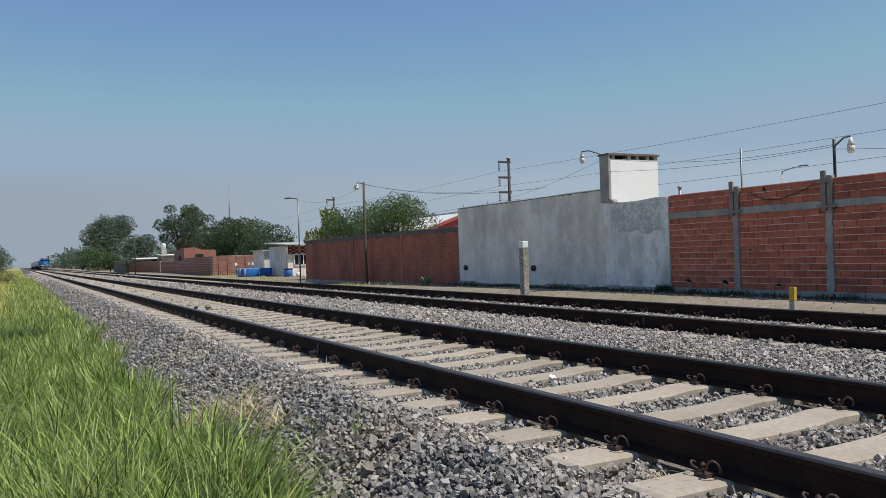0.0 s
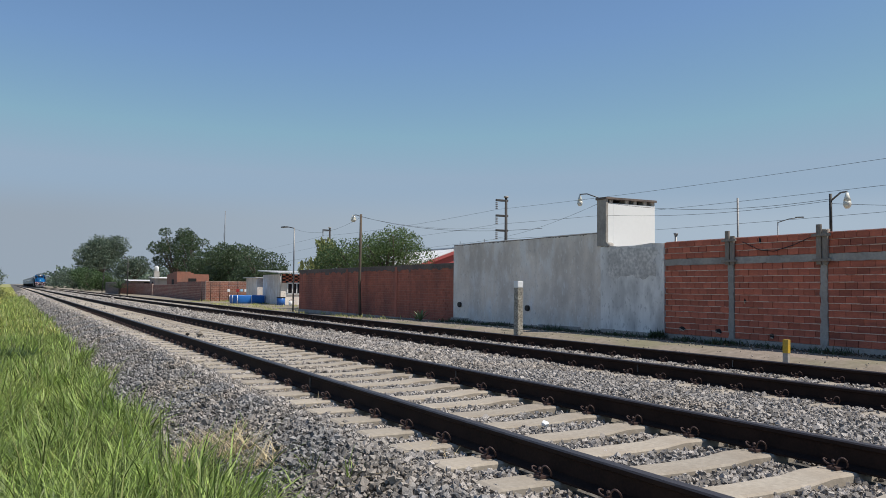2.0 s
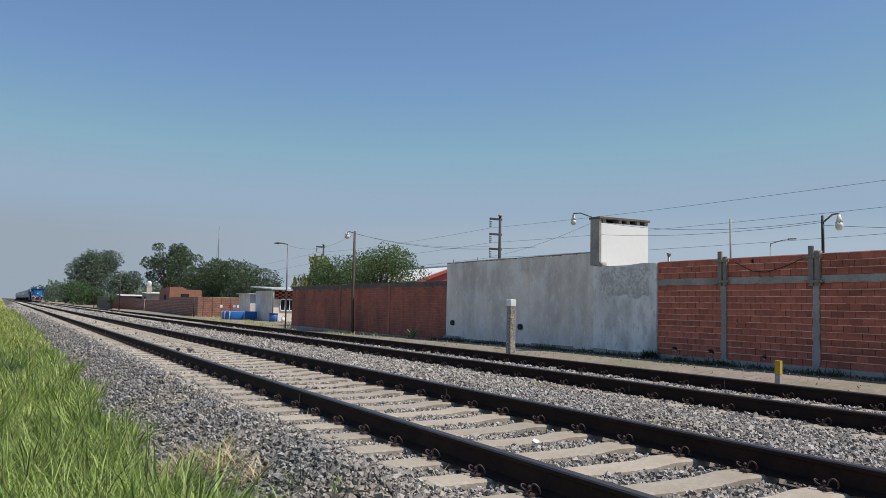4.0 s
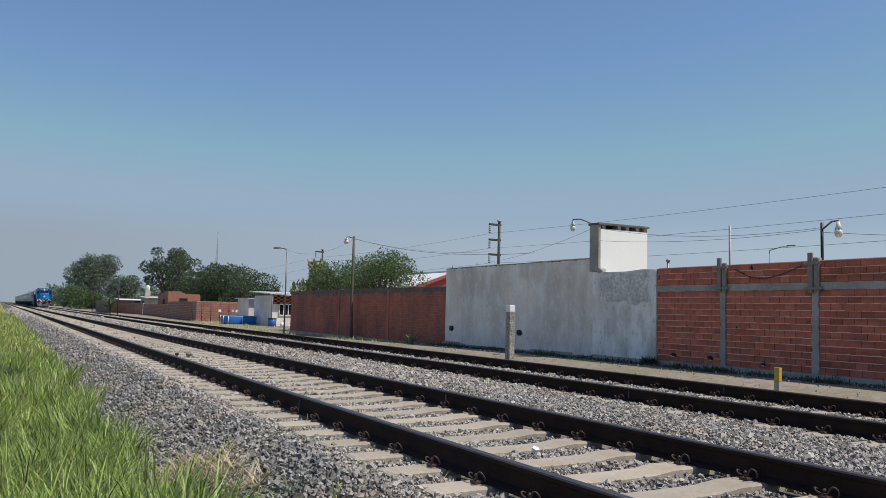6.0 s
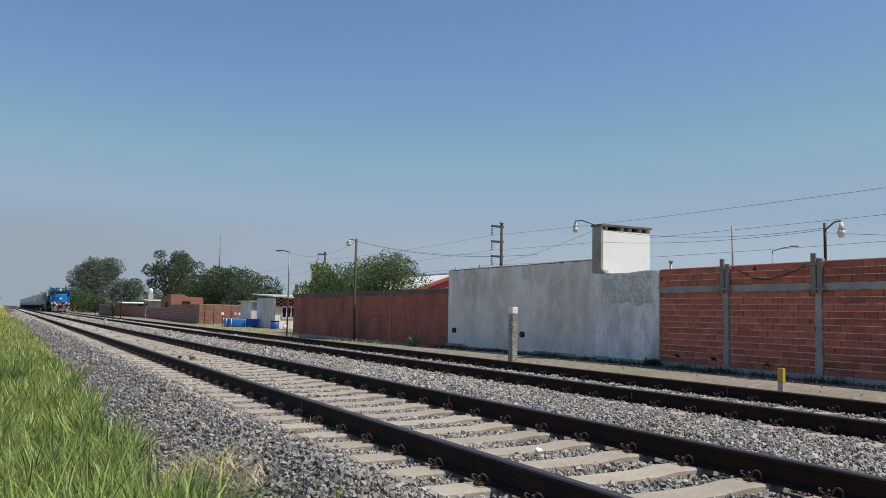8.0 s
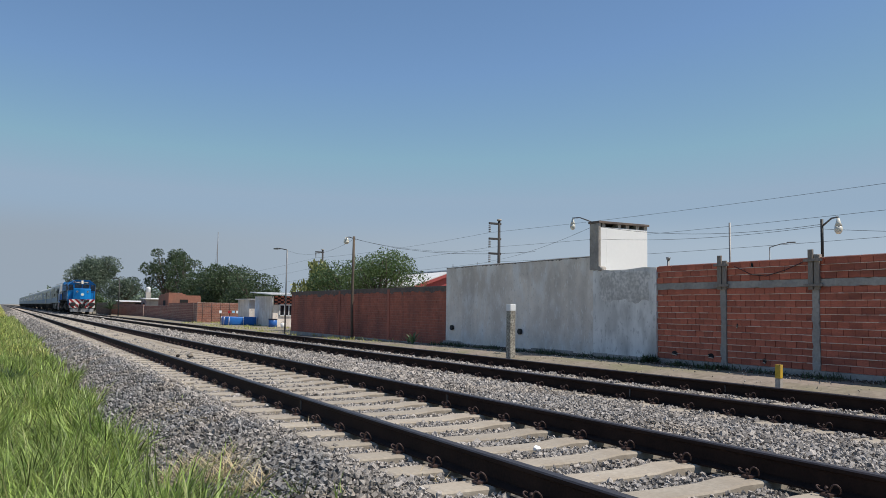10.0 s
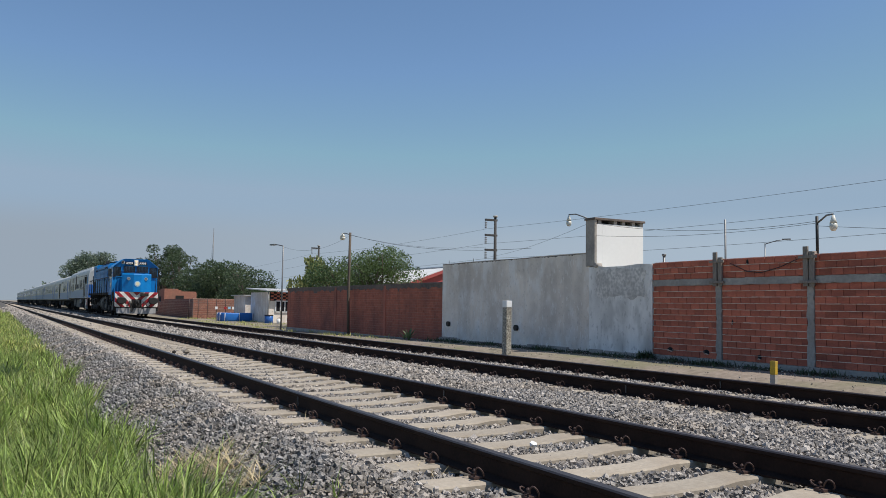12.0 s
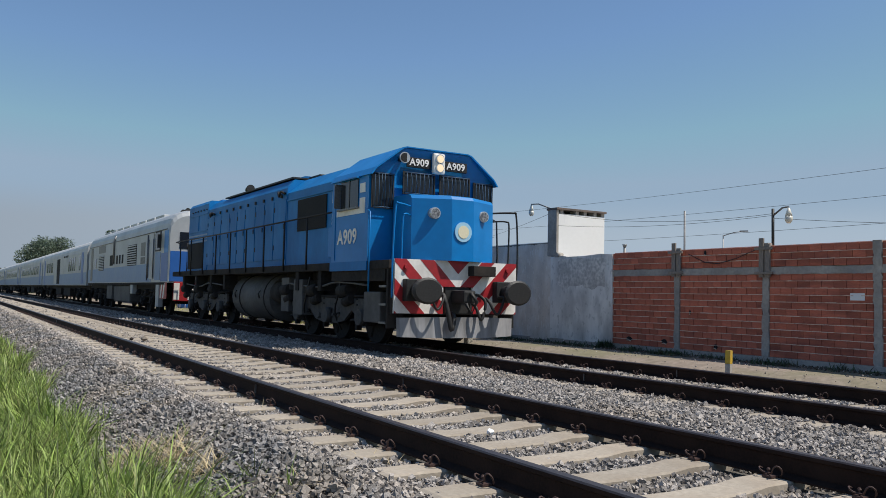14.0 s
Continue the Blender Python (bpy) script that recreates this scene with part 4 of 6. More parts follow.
        part("sand_box", boxed(*sorted((s * 0.95, s * 1.34)), 1.15, 1.85, 0.42, 1.0, 0.03), M_TANK, lo, "grey sand box")
        part("rear_rail", tubed([(s * 0.95, 17.0, 1.5), (s * 0.95, 17.02, 2.6), (s * 0.35, 17.02, 2.6), (s * 0.35, 17.0, 1.5)], 0.02, 8), M_BLACKIRON, lo)
    # tanks
    bm = tubed([(-0.62, 7.5, 0.82), (-0.62, 10.6, 0.82)], 0.60, 24)
    tube(bm, [(0.62, 7.5, 0.82), (0.62, 10.6, 0.82)], 0.60, 24)
    box(bm, -0.6, 0.6, 7.5, 10.6, 0.3, 1.35)
    part("fuel_tank", bm, M_TANK, lo, "dirty grey fuel tank")
    part("air_reservoir", tubed([(-1.0, 6.5, 0.95), (-1.0, 7.35, 0.95)], 0.26, 18), M_UNDER, lo)
    part("battery_box", boxed(-1.3, -0.9, 5.95, 6.45, 0.5, 1.3, 0.02), M_TANK, lo)
    for y in (7.9, 9.9):
        part("tank_strap", tubed([(-0.62, y, 0.82), (-0.62, y + 0.06, 0.82)], 0.615, 24), M_UNDER, lo)
        part("tank_handle", tubed([(-1.2, y + 0.35, 0.98), (-1.26, y + 0.35, 0.9), (-1.22, y + 0.35, 0.78)], 0.02, 6), M_BLACKIRON, lo)
    part("equipment_locker", boxed(-1.34, -0.9, 5.0, 5.55, 0.45, 1.25, 0.02), M_TANK, lo, "grey locker under the frame")
    part("battery_box", boxed(0.9, 1.3, 5.95, 6.45, 0.5, 1.3, 0.02), M_TANK, lo)
    wheels = []
    for yc in (3.75, 13.3):
        for s in (-1, 1):
            prof = [(-2.15, 0.86), (2.15, 0.86), (2.2, 0.66), (1.95, 0.5), (1.35, 0.5), (1.1, 0.62), (0.75, 0.40), (0.35, 0.34), (-0.35, 0.34), (-0.75, 0.40), (-1.1, 0.62), (-1.35, 0.5), (-1.95, 0.5), (-2.2, 0.66)]
            bm = bmesh.new()
            loft(bm, [[(s * q, yc + a, b) for a, b in prof] for q in (1.15, 1.21)])
            for a in (-0.5, -0.2, 0.2, 0.5):
                tube(bm, [(s * 1.20, yc + a, 0.50), (s * 1.235, yc + a, 0.50)], 0.035, 8)
            cast = part("bogie_side_frame", bm, M_CAST, lo, "dusty grey cast side frame")
            for a in (-1.65, 0.0, 1.65):
                part("axle_box", tubed([(s * 1.2, yc + a, 0.5), (s * 1.33, yc + a, 0.5)], 0.16, 14), M_CAST, cast)
                part("brake_cylinder", tubed([(s * 1.24, yc + a + 0.55, 1.02), (s * 1.24, yc + a + 1.0, 1.0)], 0.14, 12), M_UNDER, cast)
            part("brake_pipe", tubed(curve_points([(s * 1.3, yc - 2.0, 1.12), (s * 1.32, yc - 0.6, 1.18), (s * 1.3, yc + 0.5, 1.08), (s * 1.31, yc + 2.1, 1.16)]), 0.022, 6), M_TANK, cast)
            for a in (-0.8, 0.9):
                part("sand_hose", tubed(curve_points([(s * 1.3, yc + a, 1.3), (s * 1.34, yc + a + 0.1, 0.9), (s * 1.28, yc + a + 0.35, 0.55), (s * 1.1, yc + a + 0.4, 0.2)]), 0.02, 6), M_BLACKIRON, cast)
        axles = [yc - 1.65, yc, yc + 1.65]
        bogie(lo, yc, axles, 2.1)
        wheels += [wheelset(lo, y) for y in axles]
    return lo, wheels


def body_rings(stations):
    """Rings of a full-width body: stations of (y, half width, floor, eave, roof)."""
    out = []
    for y, w, z0, ze, zr in stations:
        r = [(-w, z0), (w, z0), (w, ze)]
        for k in range(1, 6):
            a = k * math.pi / 12
            r.append((w * (0.30 + 0.70 * math.cos(a) ** 0.8) if k < 6 else 0, ze + (zr - ze) * math.sin(a) ** 0.9))
        r.append((0.3 * w, zr))
        r += [(-x, z) for x, z in reversed(r[2:])]
        out.append([(x, y, z) for x, z in r])
    return out


def second_locomotive():
    lo = empty("second_locomotive", "white and blue full-width diesel locomotive", "locomotive")
    bm = bmesh.new()
    loft(bm, body_rings([(0.0, 1.385, 1.22, 2.98, 3.68), (0.14, 1.40, 1.2, 3.10, 3.84), (0.5, 1.40, 1.2, 3.15, 3.9), (19.0, 1.40, 1.2, 3.15, 3.9), (19.6, 1.36, 1.2, 3.1, 3.78)]))
    body = part("body", bm, M_COACH, lo, "off-white locomotive body")
    def side(s):
        x = s * 1.40
        def plate(name, y0, y1, z0, z1, m, d=0.012, label=""):
            return part(name, boxed(*sorted((x, x + s * d)), y0, y1, z0, z1), m, lo, label)
        plate("blue_band", 2.9, 19.4, 1.25, 1.95, M_COACHBLUE, 0.006, "faded blue lower band")
        plate("nose_flash", 0.16, 1.25, 1.25, 2.3, M_NOSEBLUE, 0.006, "deep blue cab flash")
        plate("upper_flash", 0.16, 0.8, 2.302, 3.12, M_BLUE, 0.006, "bright blue cab flash")
        skirt = plate("red_skirt", 0.16, 1.25, 0.62, 1.22, M_RED, 0.006, "red and white striped skirt")
        for k in range(2):
            bm = bmesh.new()
            loft(bm, [[(q, 0.44 + k * 0.4, 1.2), (q, 0.62 + k * 0.4, 1.2), (q, 0.80 + k * 0.4, 0.64), (q, 0.62 + k * 0.4, 0.64)] for q in (x + s * 0.004, x + s * 0.009)])
            part("white_stripe", bm, M_OFFWHITE, skirt)
        plate("cab_door_panel", 1.36, 2.24, 1.3, 2.36, M_COACHBLUE, 0.01, "faded blue cab door")
        plate("cab_window", 1.45, 2.15, 2.45, 3.1, M_GLASS, 0.024)
        plate("cab_door", 2.5, 3.2, 1.35, 3.1, M_COACH, 0.03)
        for y in (2.44, 3.26):
            part("grab_rail", tubed([(x + s * 0.05, y, 1.4), (x + s * 0.05, y, 2.9)], 0.018, 6), M_STEEL, body)
        plate("louvre_small", 4.2, 5.0, 2.3, 2.85, M_STEEL)
        for y0, y1, z0, z1 in ((5.9, 7.9, 1.95, 2.85), (14.2, 15.8, 1.85, 2.6)):
            lv = plate("louvre", y0, y1, z0, z1, M_DARK, 0.012, "black louvred intake")
            n = 9
            for k in range(n):
                z = z0 + (z1 - z0) * (k + 0.3) / n
                part("slat", boxed(*sorted((x + s * 0.012, x + s * 0.03)), y0, y1, z, z + 0.045), M_COACH, lv)
        for y in (8.9, 9.6, 10.3):
            plate("vent", y, y + 0.35, 2.1, 2.5, M_DARK)
        plate("louvre_mid", 11.6, 12.4, 2.05, 2.55, M_DARK)
        plate("upper_panel", 13.8, 15.9, 2.75, 3.12, M_STEEL, 0.008)
        plate("rear_window", 16.6, 17.0, 2.0, 2.5, M_GLASS)
        plate("rear_cab_door", 17.8, 18.5, 1.35, 3.1, M_STEEL)
        plate("sill", 0.5, 19.3, 1.13, 1.22, M_UNDER, 0.01)
    mirror_x(side)
    for s in (-1, 1):
        part("gutter", tubed([(s * 1.41, 0.4, 3.16), (s * 1.41, 19.0, 3.16)], 0.018, 6), M_STEEL, body)
        part("window_surround", boxed(*sorted((s * 1.40, s * 1.418)), 1.36, 2.24, 2.40, 3.14), M_BLACKIRON, lo, "black cab window surround")
        part("cab_mirror", boxed(*sorted((s * 1.42, s * 1.56)), 1.22, 1.27, 2.5, 3.0), M_BLACKIRON, lo, "black mirror")
        part("step_pillar", boxed(*sorted((s * 1.22, s * 1.40)), 1.5, 2.0, 0.3, 1.2, 0.02), M_COACH, lo, "pale step pillar")
        part("step_pillar", boxed(*sorted((s * 1.22, s * 1.40)), 6.5, 7.0, 0.75, 1.2, 0.02), M_COACH, lo, "pale step pillar")
        part("underfloor_locker", boxed(*sorted((s * 1.0, s * 1.36)), 11.8, 13.2, 0.45, 1.1, 0.03), M_TANK, lo)
        part("exhaust_pipe", tubed([(s * 1.43, 11.2, 2.1), (s * 1.43, 11.2, 3.2), (s * 1.36, 11.2, 3.45)], 0.05, 8), M_STEEL, body)
        part("drain_pipe", tubed([(s * 1.42, 3.6, 1.3), (s * 1.42, 3.6, 3.1)], 0.03, 6), M_STEEL, body)
        for k in range(4):
            part("louvre_panel", boxed(*sorted((s * 1.40, s * 1.412)), 4.15 + k * 0.22, 4.33 + k * 0.22, 1.98, 2.25), M_STEEL, lo)
    part("windscreen", boxed(-1.05, 1.05, -0.02, 0.1, 2.45, 3.05, 0.02), M_GLASS, body)
    part("front_door", boxed(-0.45, 0.45, -0.03, 0.1, 1.3, 2.4), M_OFFWHITE, body)
    part("front_flash", boxed(-1.36, -0.5, -0.012, 0.05, 1.26, 2.35), M_NOSEBLUE, body)
    part("front_flash", boxed(0.5, 1.36, -0.012, 0.05, 1.26, 2.35), M_NOSEBLUE, body)
    part("nose_panel", boxed(-1.2, 1.2, -0.05, 0.1, 0.55, 1.24, 0.02), M_RED, body, "red and white striped buffer beam")
    for k in range(5):
        part("white_stripe", boxed(-1.2 + k * 0.5, -1.0 + k * 0.5, -0.056, -0.05, 0.6, 1.2), M_OFFWHITE, body)
    for y in (1.6, 2.3):
        part("horn", tubed([(-0.4, y + 0.35, 3.98), (-0.4, y, 3.98)], 0.06, 10, r1=0.12), M_BLACKIRON, body)
    bm = bmesh.new()
    for k in range(8):
        box(bm, -0.85, 0.85, 3.6 + k * 1.8, 5.1 + k * 1.8, 3.84, 3.97, 0.02)
    part("roof_equipment", bm, M_ROOF, body)
    part("underframe", boxed(-1.2, 1.2, 0.4, 19.4, 0.95, 1.2), M_UNDER, lo)
    part("fuel_tank", boxed(-1.3, 1.3, 7.6, 11.6, 0.35, 1.1, 0.08), M_TANK, lo)
    for yc in (3.6, 16.2):
        ax = [yc - 1.7, yc, yc + 1.7]
        bogie(lo, yc, ax, 2.3)
        for y in ax:
            wheelset(lo, y)
    return lo


def coach(van=False):
    co = empty("luggage_coach" if van else "passenger_coach", "pale white and blue luggage coach with a sliding door" if van else "pale white and blue passenger coach with dark windows", "railway coach", "coaches of the train")
    bm = bmesh.new()
    loft(bm, body_rings([(0.0, 1.38, 1.1, 3.05, 3.75), (25.0, 1.38, 1.1, 3.05, 3.75)]))
    body = part("body", bm, M_COACH, co)
    bm = bmesh.new()
    loft(bm, [[(x * 0.985, y, z + 0.015) for x, yy, z in r if z > 3.2] for r, y in ((body_rings([(0, 1.38, 1.1, 3.05, 3.76)])[0], 0.03), (body_rings([(0, 1.38, 1.1, 3.05, 3.76)])[0], 24.97))])
    part("roof", bm, M_ROOF, body, "weathered white roof")
    def side(s):
        x = s * 1.38
        def plate(name, y0, y1, z0, z1, m, d=0.012):
            return part(name, boxed(*sorted((x, x + s * d)), y0, y1, z0, z1), m, body)
        plate("blue_band", 0.15, 24.85, 1.14, 1.85, M_COACHBLUE, 0.006)
        for y in (1.4, 22.9):
            plate("coach_door", y, y + 0.8, 1.2, 3.05, M_NOSEBLUE, 0.014)
        y = 3.4
        if van:
            for q in (2.6, 5.0, 5.9, 6.8, 7.7):
                plate("coach_window", q, q + 0.55, 2.0, 2.85, M_GLASS)
            for q in (8.6, 9.5, 10.4):
                plate("vent", q, q + 0.5, 2.95, 3.08, M_DARK)
            plate("sliding_door", 13.0, 14.6, 1.2, 2.95, M_DARK)
            plate("door_leaf", 14.65, 16.4, 1.2, 2.95, M_COACH, 0.03)
            y = 17.6
        for k in range(3 if van else 12):
            plate("coach_window", y, y + 1.05, 2.05, 2.78, M_GLASS)
            y += 1.58
    mirror_x(side)
    # gangway boxes widened and blackened to put shade into the coach gaps
    bm = bmesh.new()
    for y in (0.0, 25.0):
        box(bm, -1.2, 1.2, y - 0.28, y + 0.28, 1.15, 3.3)
    part("gangway", bm, M_BLACKIRON, co, "black folded gangway, widened to paint the coach gap dark")
    part("underframe", boxed(-1.1, 1.1, 0.3, 24.7, 0.85, 1.1), M_UNDER, co)
    part("equipment_box", boxed(-1.25, 1.25, 8, 11.4, 0.4, 0.9, 0.04), M_UNDER, co)
    part("equipment_box", boxed(-1.25, 1.25, 13, 16.0, 0.45, 0.9, 0.04), M_UNDER, co)
    for yc in (3.4, 21.6):
        ax = [yc - 1.25, yc + 1.25]
        bogie(co, yc, ax, 1.7, 0.46)
        for y in ax:
            wheelset(co, y, 0.46)
    return co


SPEED, FRONT = 21.95, 8.36
TRAIN_X, TRAIN_Z = TRACK2 + GAUGE / 2, 0.14
loco, loco_wheels = lead_locomotive()
consist = [(loco, 0.0), (second_locomotive(), 17.75)]
consist.append((coach(True), 38.0))
first_coach = coach()
consist.append((first_coach, 63.6))
for k in range(2, 9):
    consist.append((copy_thing(first_coach, pose(0, 0, 0)), 38.0 + 25.6 * k))


# ---------------------------------------------------------------- posts, lamps and wires
M_SPECK = mat("speckled_concrete", (0.50, 0.47, 0.40), (0.16, 0.145, 0.12), 0.92, fine=26, coarse=5, stain=(0.12, 0.11, 0.09), amount=0.5, bump=0.6, dist=0.01, contrast=0.14)
M_METALROOF = mat("zinc_roof", (0.74, 0.74, 0.73), (0.64, 0.64, 0.64), 0.6, 0.0, fine=8, coarse=0.8, stain=(0.40, 0.36, 0.33), amount=0.4, bump=0.05)
M_REDWALL = mat("red_painted_wall", (0.42, 0.085, 0.08), (0.35, 0.07, 0.068), 0.8, fine=10, coarse=0.9, bump=0.1)
M_POOL = mat("pool_blue", (0.02, 0.17, 0.55), (0.015, 0.14, 0.46), 0.5, fine=6, coarse=1.4, bump=0.05)
M_POLE = mat("dark_pole", (0.07, 0.066, 0.066), (0.04, 0.038, 0.038), 0.85, fine=20, coarse=2, bump=0.2)
M_BULB = mat("milk_glass", (0.72, 0.70, 0.62), (0.62, 0.60, 0.53), 0.3, bump=0)


def marker_post():
    ob = empty("marker_post", "weathered concrete marker post with white painted top", "post", at=(7.33, 11.6, 0))
    part("shaft", boxed(-0.07, 0.07, -0.085, 0.085, -0.2, 1.10, 0.012), M_SPECK, ob)
    part("cap", boxed(-0.073, 0.073, -0.088, 0.088, 1.10, 1.25, 0.012), M_WHITE, ob, "white painted top")


marker_post()


def yellow_post():
    ob = empty("yellow_post", "short yellow painted post with grey foot", "post", at=(7.23, 4.34, 0))
    part("foot", boxed(-0.036, 0.036, -0.04, 0.04, -0.15, 0.17, 0.006), M_CONC, ob, "grey foot")
    part("shaft", boxed(-0.038, 0.038, -0.042, 0.042, 0.17, 0.37, 0.006), M_YELLOW, ob)
    ob.rotation_euler = (0, 0.03, 0.2)


yellow_post()


def lantern(parent, x, y, z, r=0.11):
    h = part("lamp_head", tubed([(x, y, z + 0.15), (x, y, z + 0.08), (x, y, z + 0.02)], r * 0.35, 12, r1=r), M_BULB, parent, "white enamel lamp cowl")
    bm = bmesh.new()
    loft(bm, [[(x + q * math.cos(k * math.pi / 6), y + q * math.sin(k * math.pi / 6), z + d) for k in range(12)] for d, q in ((0.02, r * 0.95), (-0.03, r * 1.1), (-0.07, r * 0.95), (-0.105, r * 0.5))], smooth=True)
    part("lamp_glass", bm, M_BULB, h, "milky glass bowl")


def wooden_lamp_pole():
    ob = empty("lamp_pole", "weathered wooden pole with a bracket street lamp", "street lamp", at=(8.66, 24.3, 0))
    part("pole", tubed([(0.02, -0.03, -0.3), (-0.01, 0.0, 1.2), (0.0, 0.0, 2.4), (0.02, 0.02, 3.80)], 0.058, 10, r1=0.045), M_WOODDK, ob)
    part("bracket", tubed([(0.02, 0.02, 3.72), (-0.05, 0.35, 3.80), (-0.05, 0.58, 3.80)], 0.018, 6), M_STEEL, ob)
    lantern(ob, -0.05, 0.60, 3.66, 0.10)


wooden_lamp_pole()


def steel_lamp_pole(x, y, h, dx, dy, k=1.0, metal=None):
    ob = empty("street_light", "slim grey steel street light with flat head", "street lamp", at=(x, y, 0))
    part("pole", tubed([(0, 0, -0.3), (0, 0, h)], 0.04 * k, 8, r1=0.028 * k), metal or M_STEEL, ob)
    part("arm", tubed([(0, 0, h - 0.02), (dx * 0.6, dy * 0.6, h + 0.06), (dx, dy, h + 0.08)], 0.025 * k, 6), metal or M_STEEL, ob)
    hd = part("head", boxed(-0.09 * k, 0.09 * k, -0.22 * k, 0.22 * k, -0.03 * k, 0.03 * k, 0.01 * k), metal or M_STEEL, ob)
    hd.matrix_basis = pose(dx * 1.15, dy * 1.15, h + 0.09, 0, 0, math.degrees(math.atan2(-dx, dy)))


steel_lamp_pole(8.75, 32.6, 3.80, -0.15, 0.85)
steel_lamp_pole(14.2, 10.2, 2.82, 0.2, -0.40, 0.45)
steel_lamp_pole(8.6, 91.5, 4.0, -0.2, 1.1, 1.6, M_POLE)


def power_pole(x, y, h, s):
    ob = empty("power_pole", "concrete power pole with side arms and insulators", "power pole", at=(x, y, 0))
    part("pole", tubed([(0, 0, -0.3), (0, 0, h)], 0.085, 10, r1=0.05), M_POLE, ob)
    for z in (h - 0.14, h - 0.73, h - 1.30):
        a = part("side_arm", boxed(-0.46, 0.08, -0.04, 0.04, z - 0.02, z + 0.06, 0.01), M_POLE, ob)
        bm = bmesh.new()
        for k in range(4):
            tube(bm, [(-0.43, 0, z - 0.06 - k * 0.07), (-0.43, 0, z - 0.10 - k * 0.07)], 0.045, 8)
        part("insulator", bm, M_STEEL, a, "stacked insulator")
    part("cap", tubed([(0, 0, h), (0, 0, h + 0.06)], 0.09, 8), M_CONC, ob)
    return ob


power_pole(14.0, 22.6, 4.58, 1)
power_pole(14.0, 42.2, 4.58, 1)
power_pole(14.0, -6.0, 4.58, 1)


def wire(name, a, b, sag, r=0.0042):
    a, b = Vector(a), Vector(b)
    pts = [a.lerp(b, k / 14) - Vector((0, 0, sag * 4 * (k / 14) * (1 - k / 14))) for k in range(15)]
    return tagged(part(name, tubed(pts, r, 5), M_BLACKIRON), "thin black overhead wire", "wire", "overhead wires")


for z in (4.10, 3.53, 2.96):
    wire("overhead_wire", (13.57, -6, z), (13.57, 22.6, z), 0.18)
    wire("overhead_wire", (13.57, 22.6, z), (13.57, 42.2, z), 0.12)
    wire("overhead_wire", (13.57, 42.2, z), (15.5, 95, z + 0.2), 0.4)
wire("service_wire", (9.02, 4.88, 2.60), (8.93, 10.55, 3.04), 0.17, 0.0036)
wire("service_wire", (9.02, 4.88, 2.57), (8.93, 10.55, 2.75), 0.10, 0.0034)
wire("service_wire", (9.02, 4.88, 2.52), (9.2, 0.2, 2.15), 0.05, 0.0034)
wire("service_wire", (8.93, 10.6, 3.06), (13.57, 22.6, 3.0), 0.12, 0.0036)
wire("service_wire", (8.68, 24.3, 3.7), (13.57, 22.6, 3.4), 0.2, 0.0036)
wire("service_wire", (8.68, 24.3, 3.7), (8.75, 32.6, 3.75), 0.35, 0.0036)
wire("service_wire", (8.68, 24.3, 3.72), (9.1, 13.2, 2.62), 0.25, 0.005)


def wall_lamp(name, label, x, y, z0, z1, arm, r):
    ob = empty(name, label, "lamp", at=(x, y, 0))
    if z0 is not None:
        part("pole", tubed([(0, 0, z0), (0, 0, z1)], 0.024, 8), M_BLACKIRON, ob, "dark steel pole")
        part("cable", tubed([(0.04, 0.03, z0), (0.06, 0.05, z0 + 0.3), (0.03, 0.02, z1 - 0.05)], 0.01, 5), M_BLACKIRON, ob)
    part("bracket", tubed([(0, 0, z1 - 0.12), (arm[0] * 0.6, arm[1] * 0.6, z1), (arm[0], arm[1], z1 + 0.01)], 0.015, 6), M_STEEL, ob)
    lantern(ob, arm[0], arm[1], z1 - 0.16, r)


wall_lamp("wall_lamp", "white bowl lamp on a dark pole fixed to the wall", 9.0, 4.88, 1.9, 2.68, (0.0, -0.30), 0.058)
wall_lamp("bracket_lamp", "white bracket lamp fixed to the parapet", 8.9, 10.72, None, 3.28, (-0.05, 0.60), 0.058)
tagged(part("steel_rod", tubed([(11.0, 8.6, 0.0), (11.0, 8.6, 3.08)], 0.022, 6), M_STEEL), "thin upright steel rod behind the wall", "rod")
ob = empty("flue_pipe", "grey flue pipe with a cap", "pipe", at=(11.0, 10.45, 0))
part("pipe", tubed([(0, 0, 0), (0, 0, 2.36)], 0.03, 8), M_STEEL, ob)
part("cap", tubed([(0, 0, 2.36), (0, 0, 2.42)], 0.04, 8, r1=0.055), M_STEEL, ob)
ob = empty("radio_mast", "thin far lattice radio mast", "mast", at=(60, 269, 0))
part("lattice", tubed([(0, 0, 0), (0, 0, 26)], 0.22, 4, r1=0.1), M_STEEL, ob)
part("guy_wire", tubed([(0, 0, 23), (0, 8, 0)], 0.03, 4), M_STEEL, ob)


# ---------------------------------------------------------------- buildings beyond the walls
def red_shed():
    ob = empty("red_shed", "red walled shed with a white metal gable roof", "shed", at=(13.9, 29.6, 0))
    bm = bmesh.new()
    loft(bm, [[(0, y, -0.2), (4, y, -0.2), (4, y, 2.2), (2.0, y, 2.92), (0, y, 2.2)] for y in (0, 8)])
    part("wall", bm, M_REDWALL, ob)
    for s in (-1, 1):
        r = part("roof_sheet", boxed(-0.15, 2.25, -0.12, 8.1, 0, 0.05), M_METALROOF, ob)
        r.matrix_basis = pose(0 if s < 0 else 4, 0, 2.20, 0, -19.8, 0) if s < 0 else pose(4, 8, 2.20, 0, -19.8, 180)
    part("bargeboard", boxed(-0.15, 2.2, -0.15, -0.125, -0.12, 0.02), M_REDWALL, ob).matrix_basis = pose(0, 0, 2.20, 0, -19.8, 0)


red_shed()


